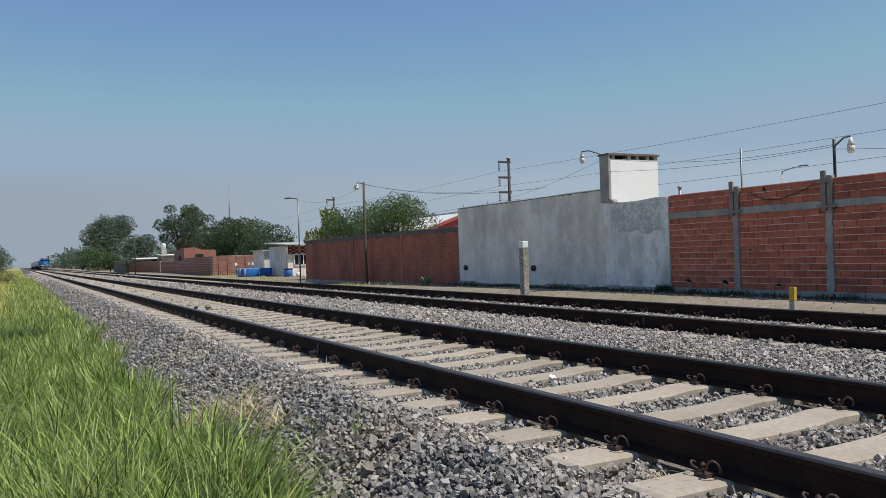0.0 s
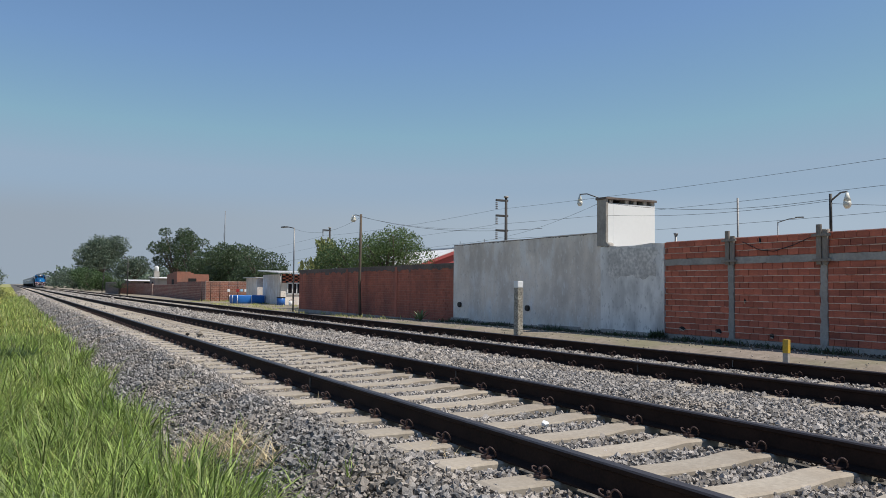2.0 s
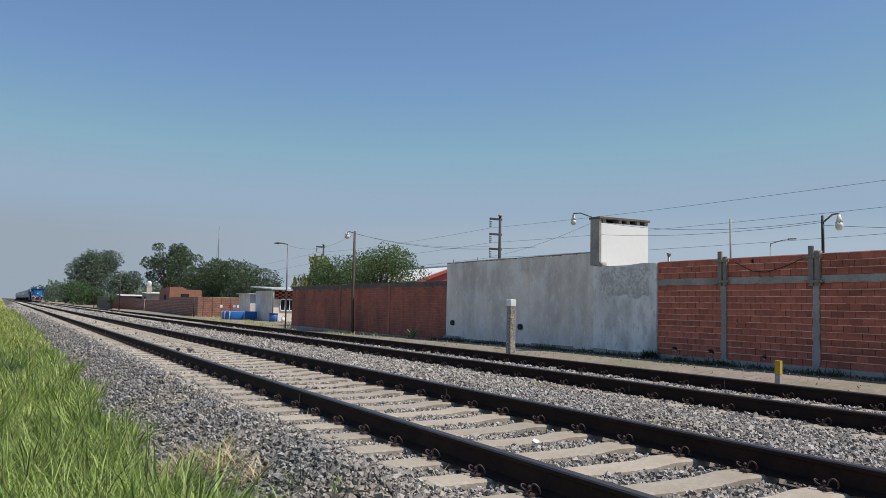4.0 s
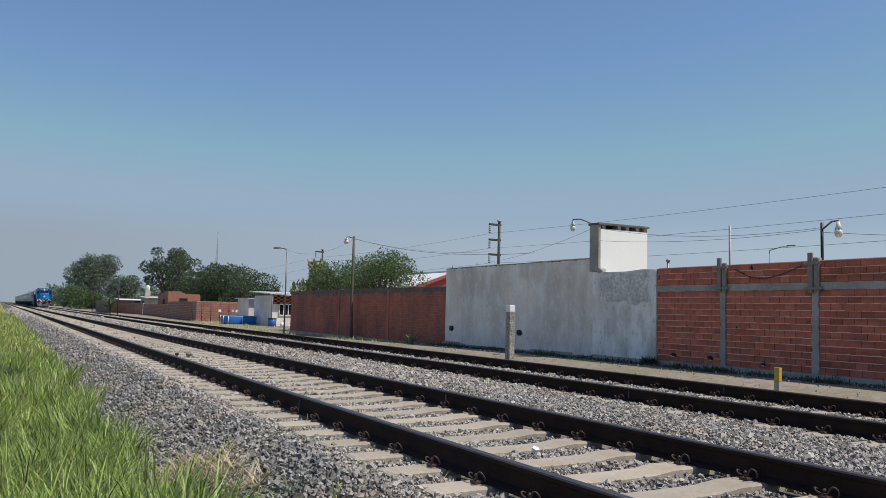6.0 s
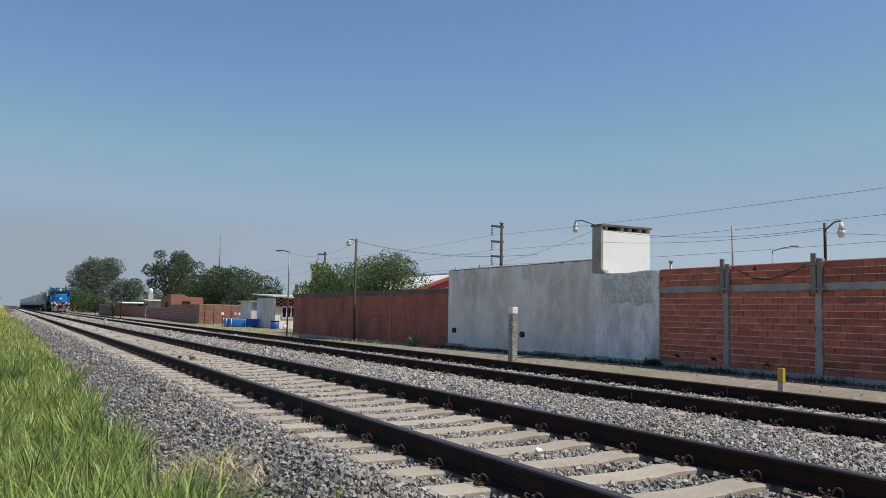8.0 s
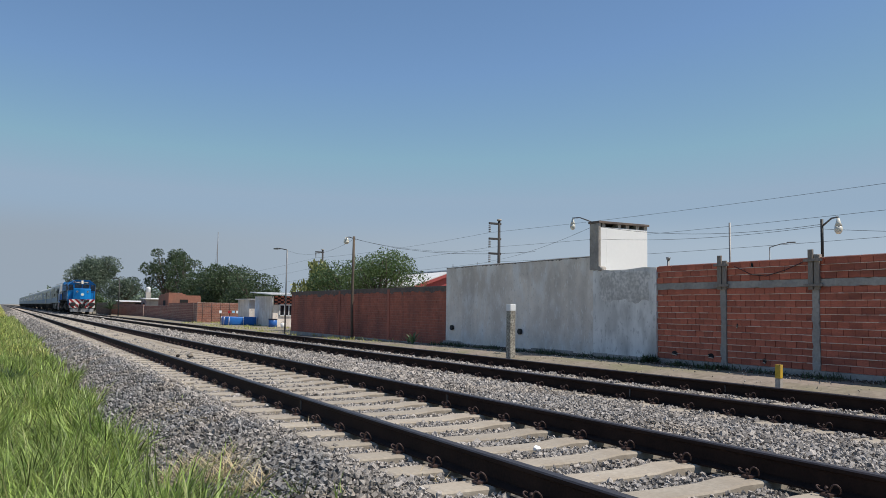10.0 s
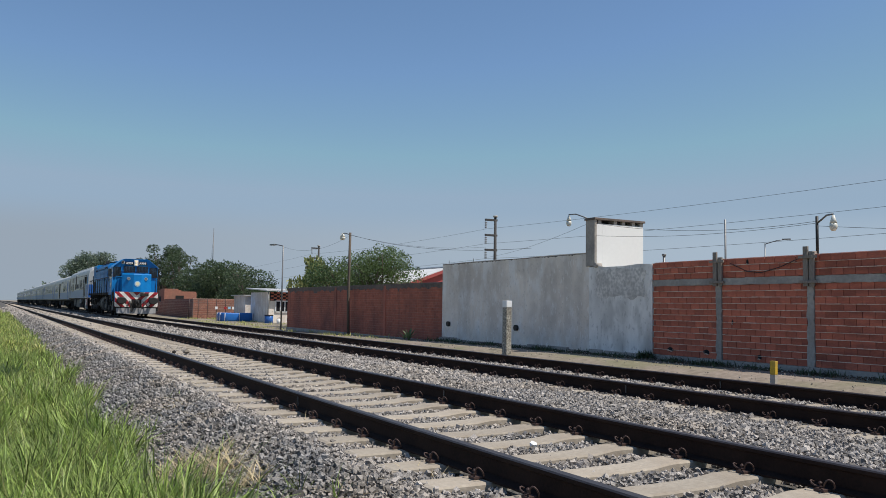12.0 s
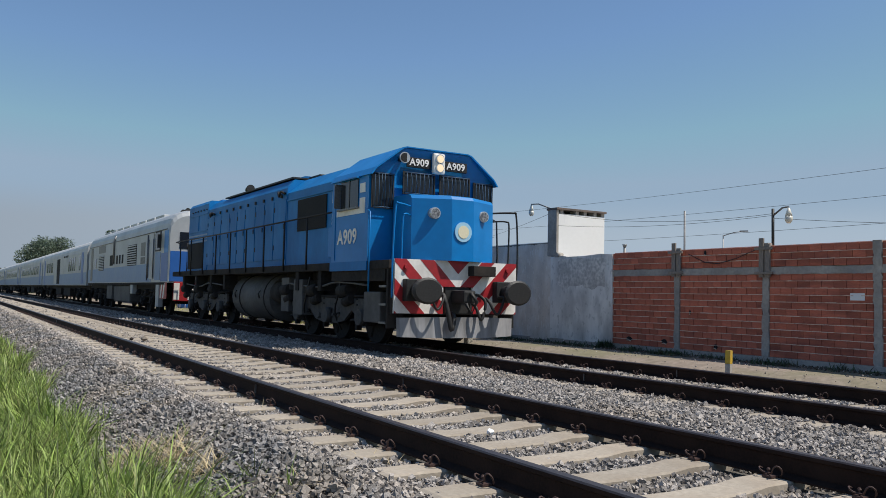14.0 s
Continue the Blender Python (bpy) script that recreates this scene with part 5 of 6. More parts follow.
def small_house():
    ob = empty("small_house", "small rendered house with brick lattice band and metal roof", "house", at=(12.5, 47.0, -0.1))
    bm = boxed(0, 5.5, 0, 4.2, -0.2, 1.95)
    part("wall", bm, M_STUCCO, ob, "grey rendered walls")
    bm = bmesh.new()
    for r in range(5):
        for k in range(26):
            if (r + k) % 2 == 0:
                box(bm, 0.1 + k * 0.2, 0.29 + k * 0.2, -0.05, -0.005, 1.42 + r * 0.11, 1.52 + r * 0.11)
    part("brick_lattice", bm, M_BRICKDARK, ob, "dark red brick lattice band")
    part("lattice_back", boxed(0.05, 5.4, -0.004, 0.02, 1.40, 1.96), M_DARK, ob)
    w = part("window", boxed(0.45, 1.35, -0.03, 0.02, 0.72, 1.36), M_GLASS, ob)
    bm = bmesh.new()
    for x in (0.42, 0.72, 1.02, 1.33):
        box(bm, x, x + 0.05, -0.06, -0.02, 0.68, 1.40)
    box(bm, 0.42, 1.38, -0.06, -0.02, 0.66, 0.72)
    box(bm, 0.42, 1.38, -0.06, -0.02, 1.36, 1.42)
    part("window_frame", bm, M_WHITE, w, "white frame")
    bm = bmesh.new()
    for k in range(24):
        box(bm, -0.3 + k * 0.255, -0.3 + k * 0.255 + 0.12, -0.45, 4.5, 0.0, 0.035)
    box(bm, -0.3, 5.85, -0.45, 4.5, -0.03, 0.001)
    rf = part("roof", bm, M_METALROOF, ob, "ribbed zinc roof")
    rf.matrix_basis = pose(0, 0, 2.06, 2.2, 0, 0)
    part("gutter_post", tubed([(-0.15, -0.35, -0.2), (-0.15, -0.35, 2.0)], 0.03, 6), M_STEEL, ob)
    an = empty("lean_to", "low rendered lean-to with a grey door", "outbuilding", at=(13.3, 52.6, -0.1))
    part("wall", boxed(-0.8, 1.5, 0, 3.0, -0.2, 1.75), M_STUCCO, an)
    part("door", boxed(-0.2, 0.5, -0.04, 0.01, -0.1, 1.45), M_STEEL, an, "grey sheet door")
    part("roof", boxed(-1.0, 1.6, -0.25, 3.2, 1.75, 1.80), M_METALROOF, an)


small_house()


def pool():
    ob = empty("swimming_pool", "blue above-ground swimming pool on frame legs", "pool", at=(11.5, 51.2, -0.1))
    n = 28
    bm = bmesh.new()
    out = [(1.15 * math.copysign(abs(math.cos(a)) ** 0.5, math.cos(a)), 0.9 * math.copysign(abs(math.sin(a)) ** 0.5, math.sin(a))) for a in [k * 2 * math.pi / n for k in range(n)]]
    loft(bm, [[(x * f, y * f, z) for x, y in out] for f, z in ((0.97, 0), (1.0, 0.1), (1.0, 0.5), (0.98, 0.55), (0.92, 0.55), (0.92, 0.42))], caps=True, smooth=True)
    part("basin", bm, M_POOL, ob, "blue vinyl basin")
    for k in range(0, n, 3):
        x, y = out[k]
        part("leg", tubed([(x * 1.04, y * 1.04, -0.02), (x * 1.02, y * 1.02, 0.56)], 0.022, 6), M_WHITE, ob)
    b = empty("blue_barrel", "dark blue plastic barrel", "barrel", at=(12.1, 45.6, -0.1))
    part("drum", tubed([(0, 0, -0.02), (0, 0, 0.2), (0, 0, 0.5)], 0.26, 14), M_NOSEBLUE, b)
    part("rim", tubed([(0, 0, 0.46), (0, 0, 0.52)], 0.275, 14), M_BLACKIRON, b)
    b = empty("white_bucket", "white plastic bucket by the house", "bucket", at=(12.0, 43.2, -0.1))
    part("tub", tubed([(0, 0, -0.02), (0, 0, 0.3)], 0.13, 12, r1=0.16), M_WHITE, b)
    part("handle", tubed([(-0.16, 0, 0.29), (0, 0.05, 0.42), (0.16, 0, 0.29)], 0.01, 5), M_STEEL, b)


pool()


def simple_brick_wall(name, p, q, h, material, label, z0=-0.4):
    """Far garden wall of coursed bricks between two points of the plan."""
    p, q = Vector((*p, 0)), Vector((*q, 0))
    length = (q - p).length
    ang = math.degrees(math.atan2((q - p).y, (q - p).x))
    wall = wall_label(part(name, boxed(0, length, 0.012, 0.18, z0, h), M_MORTAR), label)
    wall.matrix_basis = pose(p.x, p.y, 0, 0, 0, ang)
    bm = bmesh.new()
    r2 = random.Random(len(name) + int(length))
    z, r = z0, 0
    while z < h - 0.05:
        u = -0.15 * (r % 2)
        while u < length:
            a, b = max(u, 0), min(u + 0.29, length)
            if b - a > 0.05:
                d = r2.uniform(-0.004, 0.004)
                box(bm, a, b, -0.005 + d, 0.02, z, z + 0.125)
                box(bm, a, b, 0.172, 0.185 + d, z, z + 0.125)
            u += 0.305
        z += 0.14
        r += 1
    tagged(part("brickwork", bm, material, wall), kind="stuff")
    return wall


# dusty brick for the far walls, also muted by haze put into the colour
M_BRICKYARD = mat("dusty_hazed_yard_brick", (0.36, 0.16, 0.118), (0.24, 0.105, 0.082), 0.9, fine=5, coarse=0.6, stain=(0.30, 0.20, 0.16), amount=0.6, bump=0.3, dist=0.01, island=0.2)
M_BRICKFAR = mat("orange_brick", (0.40, 0.175, 0.115), (0.27, 0.115, 0.085), 0.9, fine=5, coarse=0.7, stain=(0.20, 0.13, 0.10), amount=0.6, bump=0.3, dist=0.01, island=0.2)
simple_brick_wall("wall_garden_front", (10.5, 60.0), (16.4, 60.0), 1.42, M_BRICKFAR, "orange brick garden wall with patchy render")
simple_brick_wall("wall_garden_side", (11.0, 75.0), (10.5, 60.2), 1.40, M_BRICKYARD, "dark brick garden wall beside the path")
simple_brick_wall("wall_yard", (11.9, 96.0), (11.2, 75.2), 1.15, M_BRICKYARD, "low dark brick yard wall")
simple_brick_wall("wall_shed_yard", (10.4, 119.0), (11.9, 96.3), 1.2, M_BRICKYARD, "low patched brown yard wall")
simple_brick_wall("wall_far_yard", (9.6, 125.0), (9.1, 104.0), 1.45, M_SOOT, "grey-brown block yard wall")


def brick_shed(x, y, w, d, h, material, roof, label):
    ob = empty("brick_shed", label, "shed", at=(x, y, -0.1))
    part("wall", boxed(0, w, 0, d, -0.2, h), material, ob)
    if roof is None:
        n = int(d / 0.3)
        for k in range(n):
            part("brick", boxed(0.0, 0.15, k * 0.3, k * 0.3 + 0.295, h, h + 0.125 * (3 if k < n * 0.4 else 2 if k < n * 0.75 else 1) + 0.01), material, ob)
        n = int(w / 0.3)
        for k in range(n):
            part("brick", boxed(k * 0.3 + 0.16, k * 0.3 + 0.455, 0.0, 0.15, h, h + 0.125 * (3 if k < n * 0.35 else 2 if k < n * 0.5 else 1) + 0.01), material, ob)
        for k in range(4):
            part("starter_bar", tubed([(0.08, 0.4 + k * d / 4, h), (0.1, 0.42 + k * d / 4, h + 0.7)], 0.015, 4), M_CLIP, ob)
    else:
        part("roof", boxed(-0.2, w + 0.2, -0.25, d + 0.2, h, h + 0.07), roof, ob).rotation_euler = (0.03, 0, 0)
    part("door", boxed(w * 0.35, w * 0.35 + 0.8, -0.03, 0.02, -0.1, min(1.9, h - 0.1)), M_DARK, ob)
    part("side_opening", boxed(-0.02, 0.02, d * 0.3, d * 0.3 + 1.2, 0.8, h - 0.4), M_DARK, ob)


brick_shed(12.2, 82.0, 3.2, 6.0, 2.2, M_BRICKFAR, None, "unfinished orange brick outbuilding")
def water_tank():
    ob = empty("water_tank", "small white roof water tank on a stand", "water tank", at=(13.0, 100.5, 1.85))
    part("stand", boxed(-0.3, 0.3, -0.3, 0.3, 0, 0.9), M_CONC, ob)
    part("tank", tubed([(0, 0, 0.9), (0, 0, 1.4), (0, 0, 1.5)], 0.27, 14), M_WHITE, ob)
    part("lid", tubed([(0, 0, 1.5), (0, 0, 1.57)], 0.2, 12, r1=0.12), M_WHITE, ob)


water_tank()
brick_shed(12.6, 99.0, 4.5, 4.0, 2.0, M_CONC, M_METALROOF, "small brick shed under zinc sheets")
brick_shed(11.4, 112.0, 5.0, 5.0, 1.7, M_SOOT, M_METALROOF, "low grey shed under zinc sheets")


def wire_fence():
    ob = empty("wire_fence", "rusty iron posts and wire fence before the brick wall", "fence", at=(9.9, 58.6, -0.1))
    for k in range(7):
        part("post", tubed([(k * 0.68, 0, -0.1), (k * 0.68, 0, 1.5)], 0.028, 6), M_CLIP, ob)
    for z in (0.3, 0.75, 1.2, 1.45):
        part("strand", tubed([(0, 0, z), (4.08, 0, z)], 0.007, 4), M_STEEL, ob)
    for k, m in ((3.1, M_WHITE), (5.2, M_WHITE), (4.2, M_RED), (5.7, M_WHITE), (4.7, M_SKY)):
        part("hung_cloth", boxed(k * 0.62, k * 0.62 + 0.2, -0.03, -0.01, 0.72 + 0.04 * (k % 1), 0.93, 0.008), m, ob, "cloth drying on the wire")
    p = empty("leaning_pole", "grey leaning timber pole", "pole", at=(7.9, 112, -0.1))
    part("shaft", tubed([(0, 0, -0.2), (0.25, -0.2, 3.5)], 0.05, 6), M_POLE, p)
    part("crosspiece", boxed(-0.1, 0.55, -0.25, -0.15, 3.2, 3.26), M_POLE, p)


wire_fence()


# ---------------------------------------------------------------- plants
def leaf_material(name, a, b, island=0.35, through_light=0.35):
    m = mat(name, a, b, rough=0.48, fine=3, coarse=0.6, bump=0, island=island, spec=0.4)
    nt = m.node_tree
    tr = nt.nodes.new("ShaderNodeBsdfTranslucent")
    mx = nt.nodes.new("ShaderNodeMixShader")
    mx.inputs[0].default_value = through_light
    bs = nt.nodes["Principled BSDF"]
    nt.links.new(bs.inputs["Base Color"].links[0].from_socket, tr.inputs["Color"])
    nt.links.new(bs.outputs[0], mx.inputs[1])
    nt.links.new(tr.outputs[0], mx.inputs[2])
    nt.links.new(mx.outputs[0], nt.nodes["Material Output"].inputs["Surface"])
    return m


M_LEAF = leaf_material("leaves_dark", (0.085, 0.125, 0.060), (0.045, 0.072, 0.034))
M_LEAF2 = leaf_material("leaves_mid", (0.100, 0.158, 0.062), (0.055, 0.098, 0.038))
M_SHRUB = leaf_material("leaves_bright", (0.128, 0.19, 0.066), (0.06, 0.10, 0.035), 0.5)
M_LEAFY = leaf_material("leaves_yellowish", (0.28, 0.29, 0.11), (0.13, 0.16, 0.055))
# far leaves paled and greyed: distance haze put into their colour
M_LEAFHAZE = leaf_material("leaves_far_hazed_green", (0.140, 0.185, 0.130), (0.090, 0.125, 0.088))
M_BARK = mat("bark", (0.13, 0.105, 0.08), (0.07, 0.055, 0.045), 0.95, fine=14, coarse=2, bump=0.6, dist=0.03, stretch=(2, 2, 0.4))


def leaf_cloud(blobs, per, size, seed, upright=0.0):
    """Leaf quads over and inside a set of ellipsoids (x, y, z, rx, ry, rz)."""
    g = np.random.default_rng(seed)
    C = []
    for x, y, z, rx, ry, rz in blobs:
        n = int(per * (rx * ry + rx * rz + ry * rz) / 3)
        d = g.normal(size=(n, 3))
        d /= np.linalg.norm(d, axis=1)[:, None]
        rad = g.uniform(0.45, 1.0, n) ** 0.5 * (1 + 0.12 * np.sin(d[:, 0] * 7 + d[:, 2] * 9 + seed))
        C.append(np.array([x, y, z]) + d * rad[:, None] * (rx, ry, rz))
    C = np.concatenate(C)
    n = len(C)
    a = g.normal(size=(n, 3))
    a[:, 2] += upright * 3
    a /= np.linalg.norm(a, axis=1)[:, None]
    b = np.cross(a, g.normal(size=(n, 3)))
    b /= np.linalg.norm(b, axis=1)[:, None]
    s = size * g.uniform(0.6, 1.4, n)[:, None]
    V = np.stack([C - a * s, C + b * s * 0.42, C + a * s, C - b * s * 0.42], 1).reshape(-1, 3)
    return V, np.arange(len(V)).reshape(-1, 4)


def tree(name, label, x, y, z0, blobs, per, size, material, seed, trunk=0.25, upright=0.0, category="tree"):
    ob = empty(name, label, category, at=(x, y, z0))
    g = random.Random(seed)
    bm = bmesh.new()
    base = min(b[2] - b[5] * 0.4 for b in blobs)
    fork = max(0.5, base)
    tube(bm, [(0, 0, -0.3), (0.05, 0.03, fork * 0.5), (0.0, -0.05, fork)], trunk, 8, r1=trunk * 0.7)
    for b in blobs:
        mid = (b[0] * 0.5 + g.uniform(-0.2, 0.2), b[1] * 0.5 + g.uniform(-0.2, 0.2), fork + (b[2] - fork) * 0.55)
        tube(bm, [(0, -0.05, fork - 0.1), mid, (b[0], b[1], b[2] + b[5] * 0.3)], trunk * 0.5, 6, r1=trunk * 0.12)
    part("trunk", bm, M_BARK, ob)
    V, F = leaf_cloud(blobs, per, size, seed, upright)
    c = np_mesh("crown", V, F, material)
    c.parent = ob
    return ob


def crown(seed, R, z0, z1, n, spread=0.75, small=0.42):
    """Uneven set of clumps that fills a crown of radius R between two heights."""
    g = random.Random(seed)
    out = []
    for k in range(n):
        a, q = g.uniform(0, 6.283), R * spread * math.sqrt(g.random())
        h = z0 + (z1 - z0) * g.uniform(0.15, 0.88)
        lim = 1 - 0.55 * abs((h - z0) / (z1 - z0) - 0.45)
        r = R * small * g.uniform(0.7, 1.25)
        out.append((q * lim * math.cos(a), q * lim * math.sin(a), min(h, z1 - r * 0.75), r, r, r * 0.75))
    return out


tree("shrub_tree", "rounded bright green garden tree above the wall", 11.9, 29.1, 0, crown(1, 2.1, 0.9, 3.75, 20), 1059, 0.052, M_SHRUB, 1, 0.12)
tree("shrub_tree", "dense dark green garden tree above the wall", 12.0, 33.4, 0, crown(2, 1.8, 0.9, 3.7, 16), 833, 0.059, M_LEAF2, 2, 0.12)
tree("shrub_tree", "yellowish cane thicket above the wall", 11.9, 36.6, 0, crown(3, 1.4, 0.6, 3.65, 12), 386, 0.14, M_LEAFY, 3, 0.08, upright=1.0)
tree("street_tree", "tall open-crowned green tree with gaps", 25, 158, 0, crown(4, 4.6, 1.6, 12.6, 24, 0.9, 0.33), 188, 0.19, M_LEAF, 4, 0.3)
tree("street_tree", "tall open-crowned green tree with gaps", 25, 142, 0, crown(5, 3.8, 1.5, 10.2, 18, 0.9, 0.33), 188, 0.18, M_LEAF, 5, 0.3)
tree("garden_tree", "broad dark green tree behind the houses", 25, 124, 0, crown(6, 5.0, 1.0, 6.6, 20), 188, 0.15, M_LEAF, 6, 0.25)
tree("garden_tree", "broad dark green tree behind the houses", 25, 110, 0, crown(7, 5.2, 1.0, 7.0, 22), 188, 0.15, M_LEAF, 7, 0.25)
tree("garden_tree", "broad dark green tree behind the houses", 25, 97, 0, crown(8, 4.2, 0.6, 5.6, 18), 188, 0.14, M_LEAF, 8, 0.25)
tree("roadside_tree", "great rounded tree, leaves greyed with painted haze", 14.5, 184, 0, crown(9, 6.2, 3.0, 12.0, 28), 107, 0.20, M_LEAFHAZE, 9, 0.35)
tree("roadside_tree", "rounded tree beside the track, leaves greyed with painted haze", 18, 160, 0, crown(10, 4.4, 1.5, 6.6, 18), 107, 0.19, M_LEAFHAZE, 10, 0.3)
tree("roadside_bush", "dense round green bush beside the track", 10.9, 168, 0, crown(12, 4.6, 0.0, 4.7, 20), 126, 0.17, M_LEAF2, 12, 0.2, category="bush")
tree("roadside_tree", "dark green tree beyond the verge", -11.8, 200, 0, crown(13, 7.6, 0.2, 7.2, 26), 94, 0.22, M_LEAFHAZE, 13, 0.3)
tree("roadside_tree", "dark green tree beyond the verge", -12, 285, 0, crown(14, 6.0, 0.5, 6.0, 18), 75, 0.25, M_LEAFHAZE, 14, 0.3)
tree("roadside_bush", "pale scrub bush beside the track", 11.0, 215, 0, crown(15, 5.0, 0.0, 5.0, 16), 82, 0.22, M_LEAFHAZE, 15, 0.2, category="bush")


tree("verge_bush", "pale flowering scrub bush on the verge", -3.65, 70, -0.42, crown(16, 1.1, 0.0, 1.25, 10), 386, 0.07, M_LEAFY, 16, 0.05, category="bush")


def far_woods():
    g = random.Random(21)
    blobs = []
    for k in range(80):
        s = 1 if k % 3 else -1
        x = g.uniform(12, 90) if s > 0 else g.uniform(-80, -16)
        y = g.uniform(260, 620)
        r = g.uniform(3.5, 6.5)
        blobs.append((x, y, r * 0.55, r, r, r * 0.8))
    # woods take the leaf colour that has haze painted in
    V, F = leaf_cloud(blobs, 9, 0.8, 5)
    tagged(np_mesh("distant_woods", V, F, M_LEAFHAZE), "line of distant trees, haze put into their leaf colour", "woods", kind="stuff")


far_woods()


def rosette(name, label, x, y, n, length, width, material, seed, lean=0.6, z=None, trunk=0.0):
    """A tuft of arching pointed leaves; each leaf a part."""
    g = random.Random(seed)
    ob = empty(name, label, "plant", at=(x, y, float(ground_z(x, y)) if z is None else z))
    if trunk:
        part("trunk", tubed([(0, 0, -0.1), (0, 0, trunk)], 0.12, 8), M_BARK, ob)
    for k in range(n):
        a = k * 2.399 + g.uniform(-0.3, 0.3)
        L, tilt = length * g.uniform(0.65, 1.1), lean * g.uniform(0.3, 1.2)
        bm = bmesh.new()
        row = []
        for i in range(5):
            t = i / 4
            out = L * (math.sin(tilt) * t + 0.35 * t * t * tilt)
            h = trunk + L * math.cos(tilt) * (t - 0.32 * tilt * t * t)
            w = width * (1 - t) ** 0.7 * (0.6 + 0.8 * t)
            c = Vector((math.cos(a) * out, math.sin(a) * out, h))
            sdir = Vector((-math.sin(a), math.cos(a), 0)) * (w + 0.001)
            row.append((bm.verts.new(c - sdir), bm.verts.new(c - Vector((0, 0, w * 0.35))), bm.verts.new(c + sdir)))
        for p, q in zip(row, row[1:]):
            bm.faces.new((p[0], p[1], q[1], q[0]))
            bm.faces.new((p[1], p[2], q[2], q[1]))
        part("leaf", bm, material, ob)
    return ob


M_AGAVE = leaf_material("agave_leaf", (0.20, 0.27, 0.13), (0.13, 0.19, 0.09), 0.1, 0.15)
rosette("wild_plant", "pale green broad-leaved weed at the wall foot", 8.25, 18.4, 14, 0.42, 0.045, M_AGAVE, 3)
rosette("wild_plant", "pale green broad-leaved weed at the wall foot", 8.4, 19.0, 9, 0.32, 0.035, M_AGAVE, 4)
rosette("young_palm", "small dark palm with arching fronds", 8.9, 101.3, 44, 1.55, 0.085, M_LEAF, 5, 1.25, -0.1, 0.75)


# ---------------------------------------------------------------- gravel
def icosa():
    p = (1 + 5 ** 0.5) / 2
    v = np.array([(-1, p, 0), (1, p, 0), (-1, -p, 0), (1, -p, 0), (0, -1, p), (0, 1, p), (0, -1, -p), (0, 1, -p), (p, 0, -1), (p, 0, 1), (-p, 0, -1), (-p, 0, 1)]) / math.hypot(1, p)
    f = np.array([(0, 11, 5), (0, 5, 1), (0, 1, 7), (0, 7, 10), (0, 10, 11), (1, 5, 9), (5, 11, 4), (11, 10, 2), (10, 7, 6), (7, 1, 8), (3, 9, 4), (3, 4, 2), (3, 2, 6), (3, 6, 8), (3, 8, 9), (4, 9, 5), (2, 4, 11), (6, 2, 10), (8, 6, 7), (9, 8, 1)])
    return v, f


def bipyramid():
    """Ten-sided splinter shape."""
    v = [(math.cos(k * 1.2566), math.sin(k * 1.2566), 0.0) for k in range(5)] + [(0.1, 0, 0.8), (0, -0.1, -0.8)]
    f = [(k, (k + 1) % 5, 5) for k in range(5)] + [((k + 1) % 5, k, 6) for k in range(5)]
    return np.array(v), np.array(f)


OCTA = (np.array([(1, 0, 0), (-1, 0, 0), (0, 1, 0), (0, -1, 0), (0, 0, 1), (0, 0, -1)], float),
        np.array([(0, 2, 4), (2, 1, 4), (1, 3, 4), (3, 0, 4), (2, 0, 5), (1, 2, 5), (3, 1, 5), (0, 3, 5)]))


def stones(name, y0, y1, density, radius, shape, seed, label, x0=-2.1, x1=7.15, material=None, rough=0.022):
    g = np.random.default_rng(seed)
    n = int((x1 - x0) * (y1 - y0) * density)
    x, y = g.uniform(x0, x1, n), g.uniform(y0, y1, n)
    keep = (y > 0.55 * x - 2.7) | (y < -3.0) | (g.random(n) < 0.3)
    for tx, shift in ((0, 0.0), (TRACK2, 0.22)):
        for gx in (0, GAUGE):
            keep &= np.abs(x - tx - gx) > 0.085 + radius * 0.5
        c = tx + GAUGE / 2
        along = np.abs((y - SHIFT - shift + SPACING / 2) % SPACING - SPACING / 2)
        inner = (np.abs(x - c) < 1.27) & (along < 0.128 + radius * 0.75)
        stray = g.random(n) < (0.012 if tx == 0 else 0.07)
        keep &= ~inner | stray
    x, y = x[keep], y[keep]
    n = len(x)
    z = ground_z(x, y)
    # heaped a little between the tracks, sunk between the sleepers
    z += 0.05 * np.exp(-((x - 2.95) / 0.6) ** 2) + 0.035 * np.exp(-((x + 0.72) / 0.22) ** 2)
    z += 0.015 - 0.016 * (np.abs(x - GAUGE / 2) < 0.78)
    z += g.uniform(-rough, rough * 1.1, n)
    v, f = shape
    k = len(v)
    r = radius * np.exp(g.normal(0, 0.26, n))
    P = v[None] * g.uniform(0.58, 1.25, (n, k, 3))
    P = P * g.uniform(0.62, 1.25, (n, 1, 3)) * r[:, None, None]
    q = g.normal(size=(n, 4))
    q /= np.linalg.norm(q, axis=1)[:, None]
    w, a, b, c = q.T
    R = np.stack([1 - 2 * (b * b + c * c), 2 * (a * b - c * w), 2 * (a * c + b * w), 2 * (a * b + c * w), 1 - 2 * (a * a + c * c), 2 * (b * c - a * w), 2 * (a * c - b * w), 2 * (b * c + a * w), 1 - 2 * (a * a + b * b)], 1).reshape(n, 3, 3)
    P = np.einsum("nij,nkj->nki", R, P) + np.stack([x, y, z], 1)[:, None]
    F = f[None] + (np.arange(n) * k)[:, None, None]
    return tagged(np_mesh(name, P.reshape(-1, 3), F.reshape(-1, 3), material or M_GRAVEL), label, "gravel", kind="stuff")


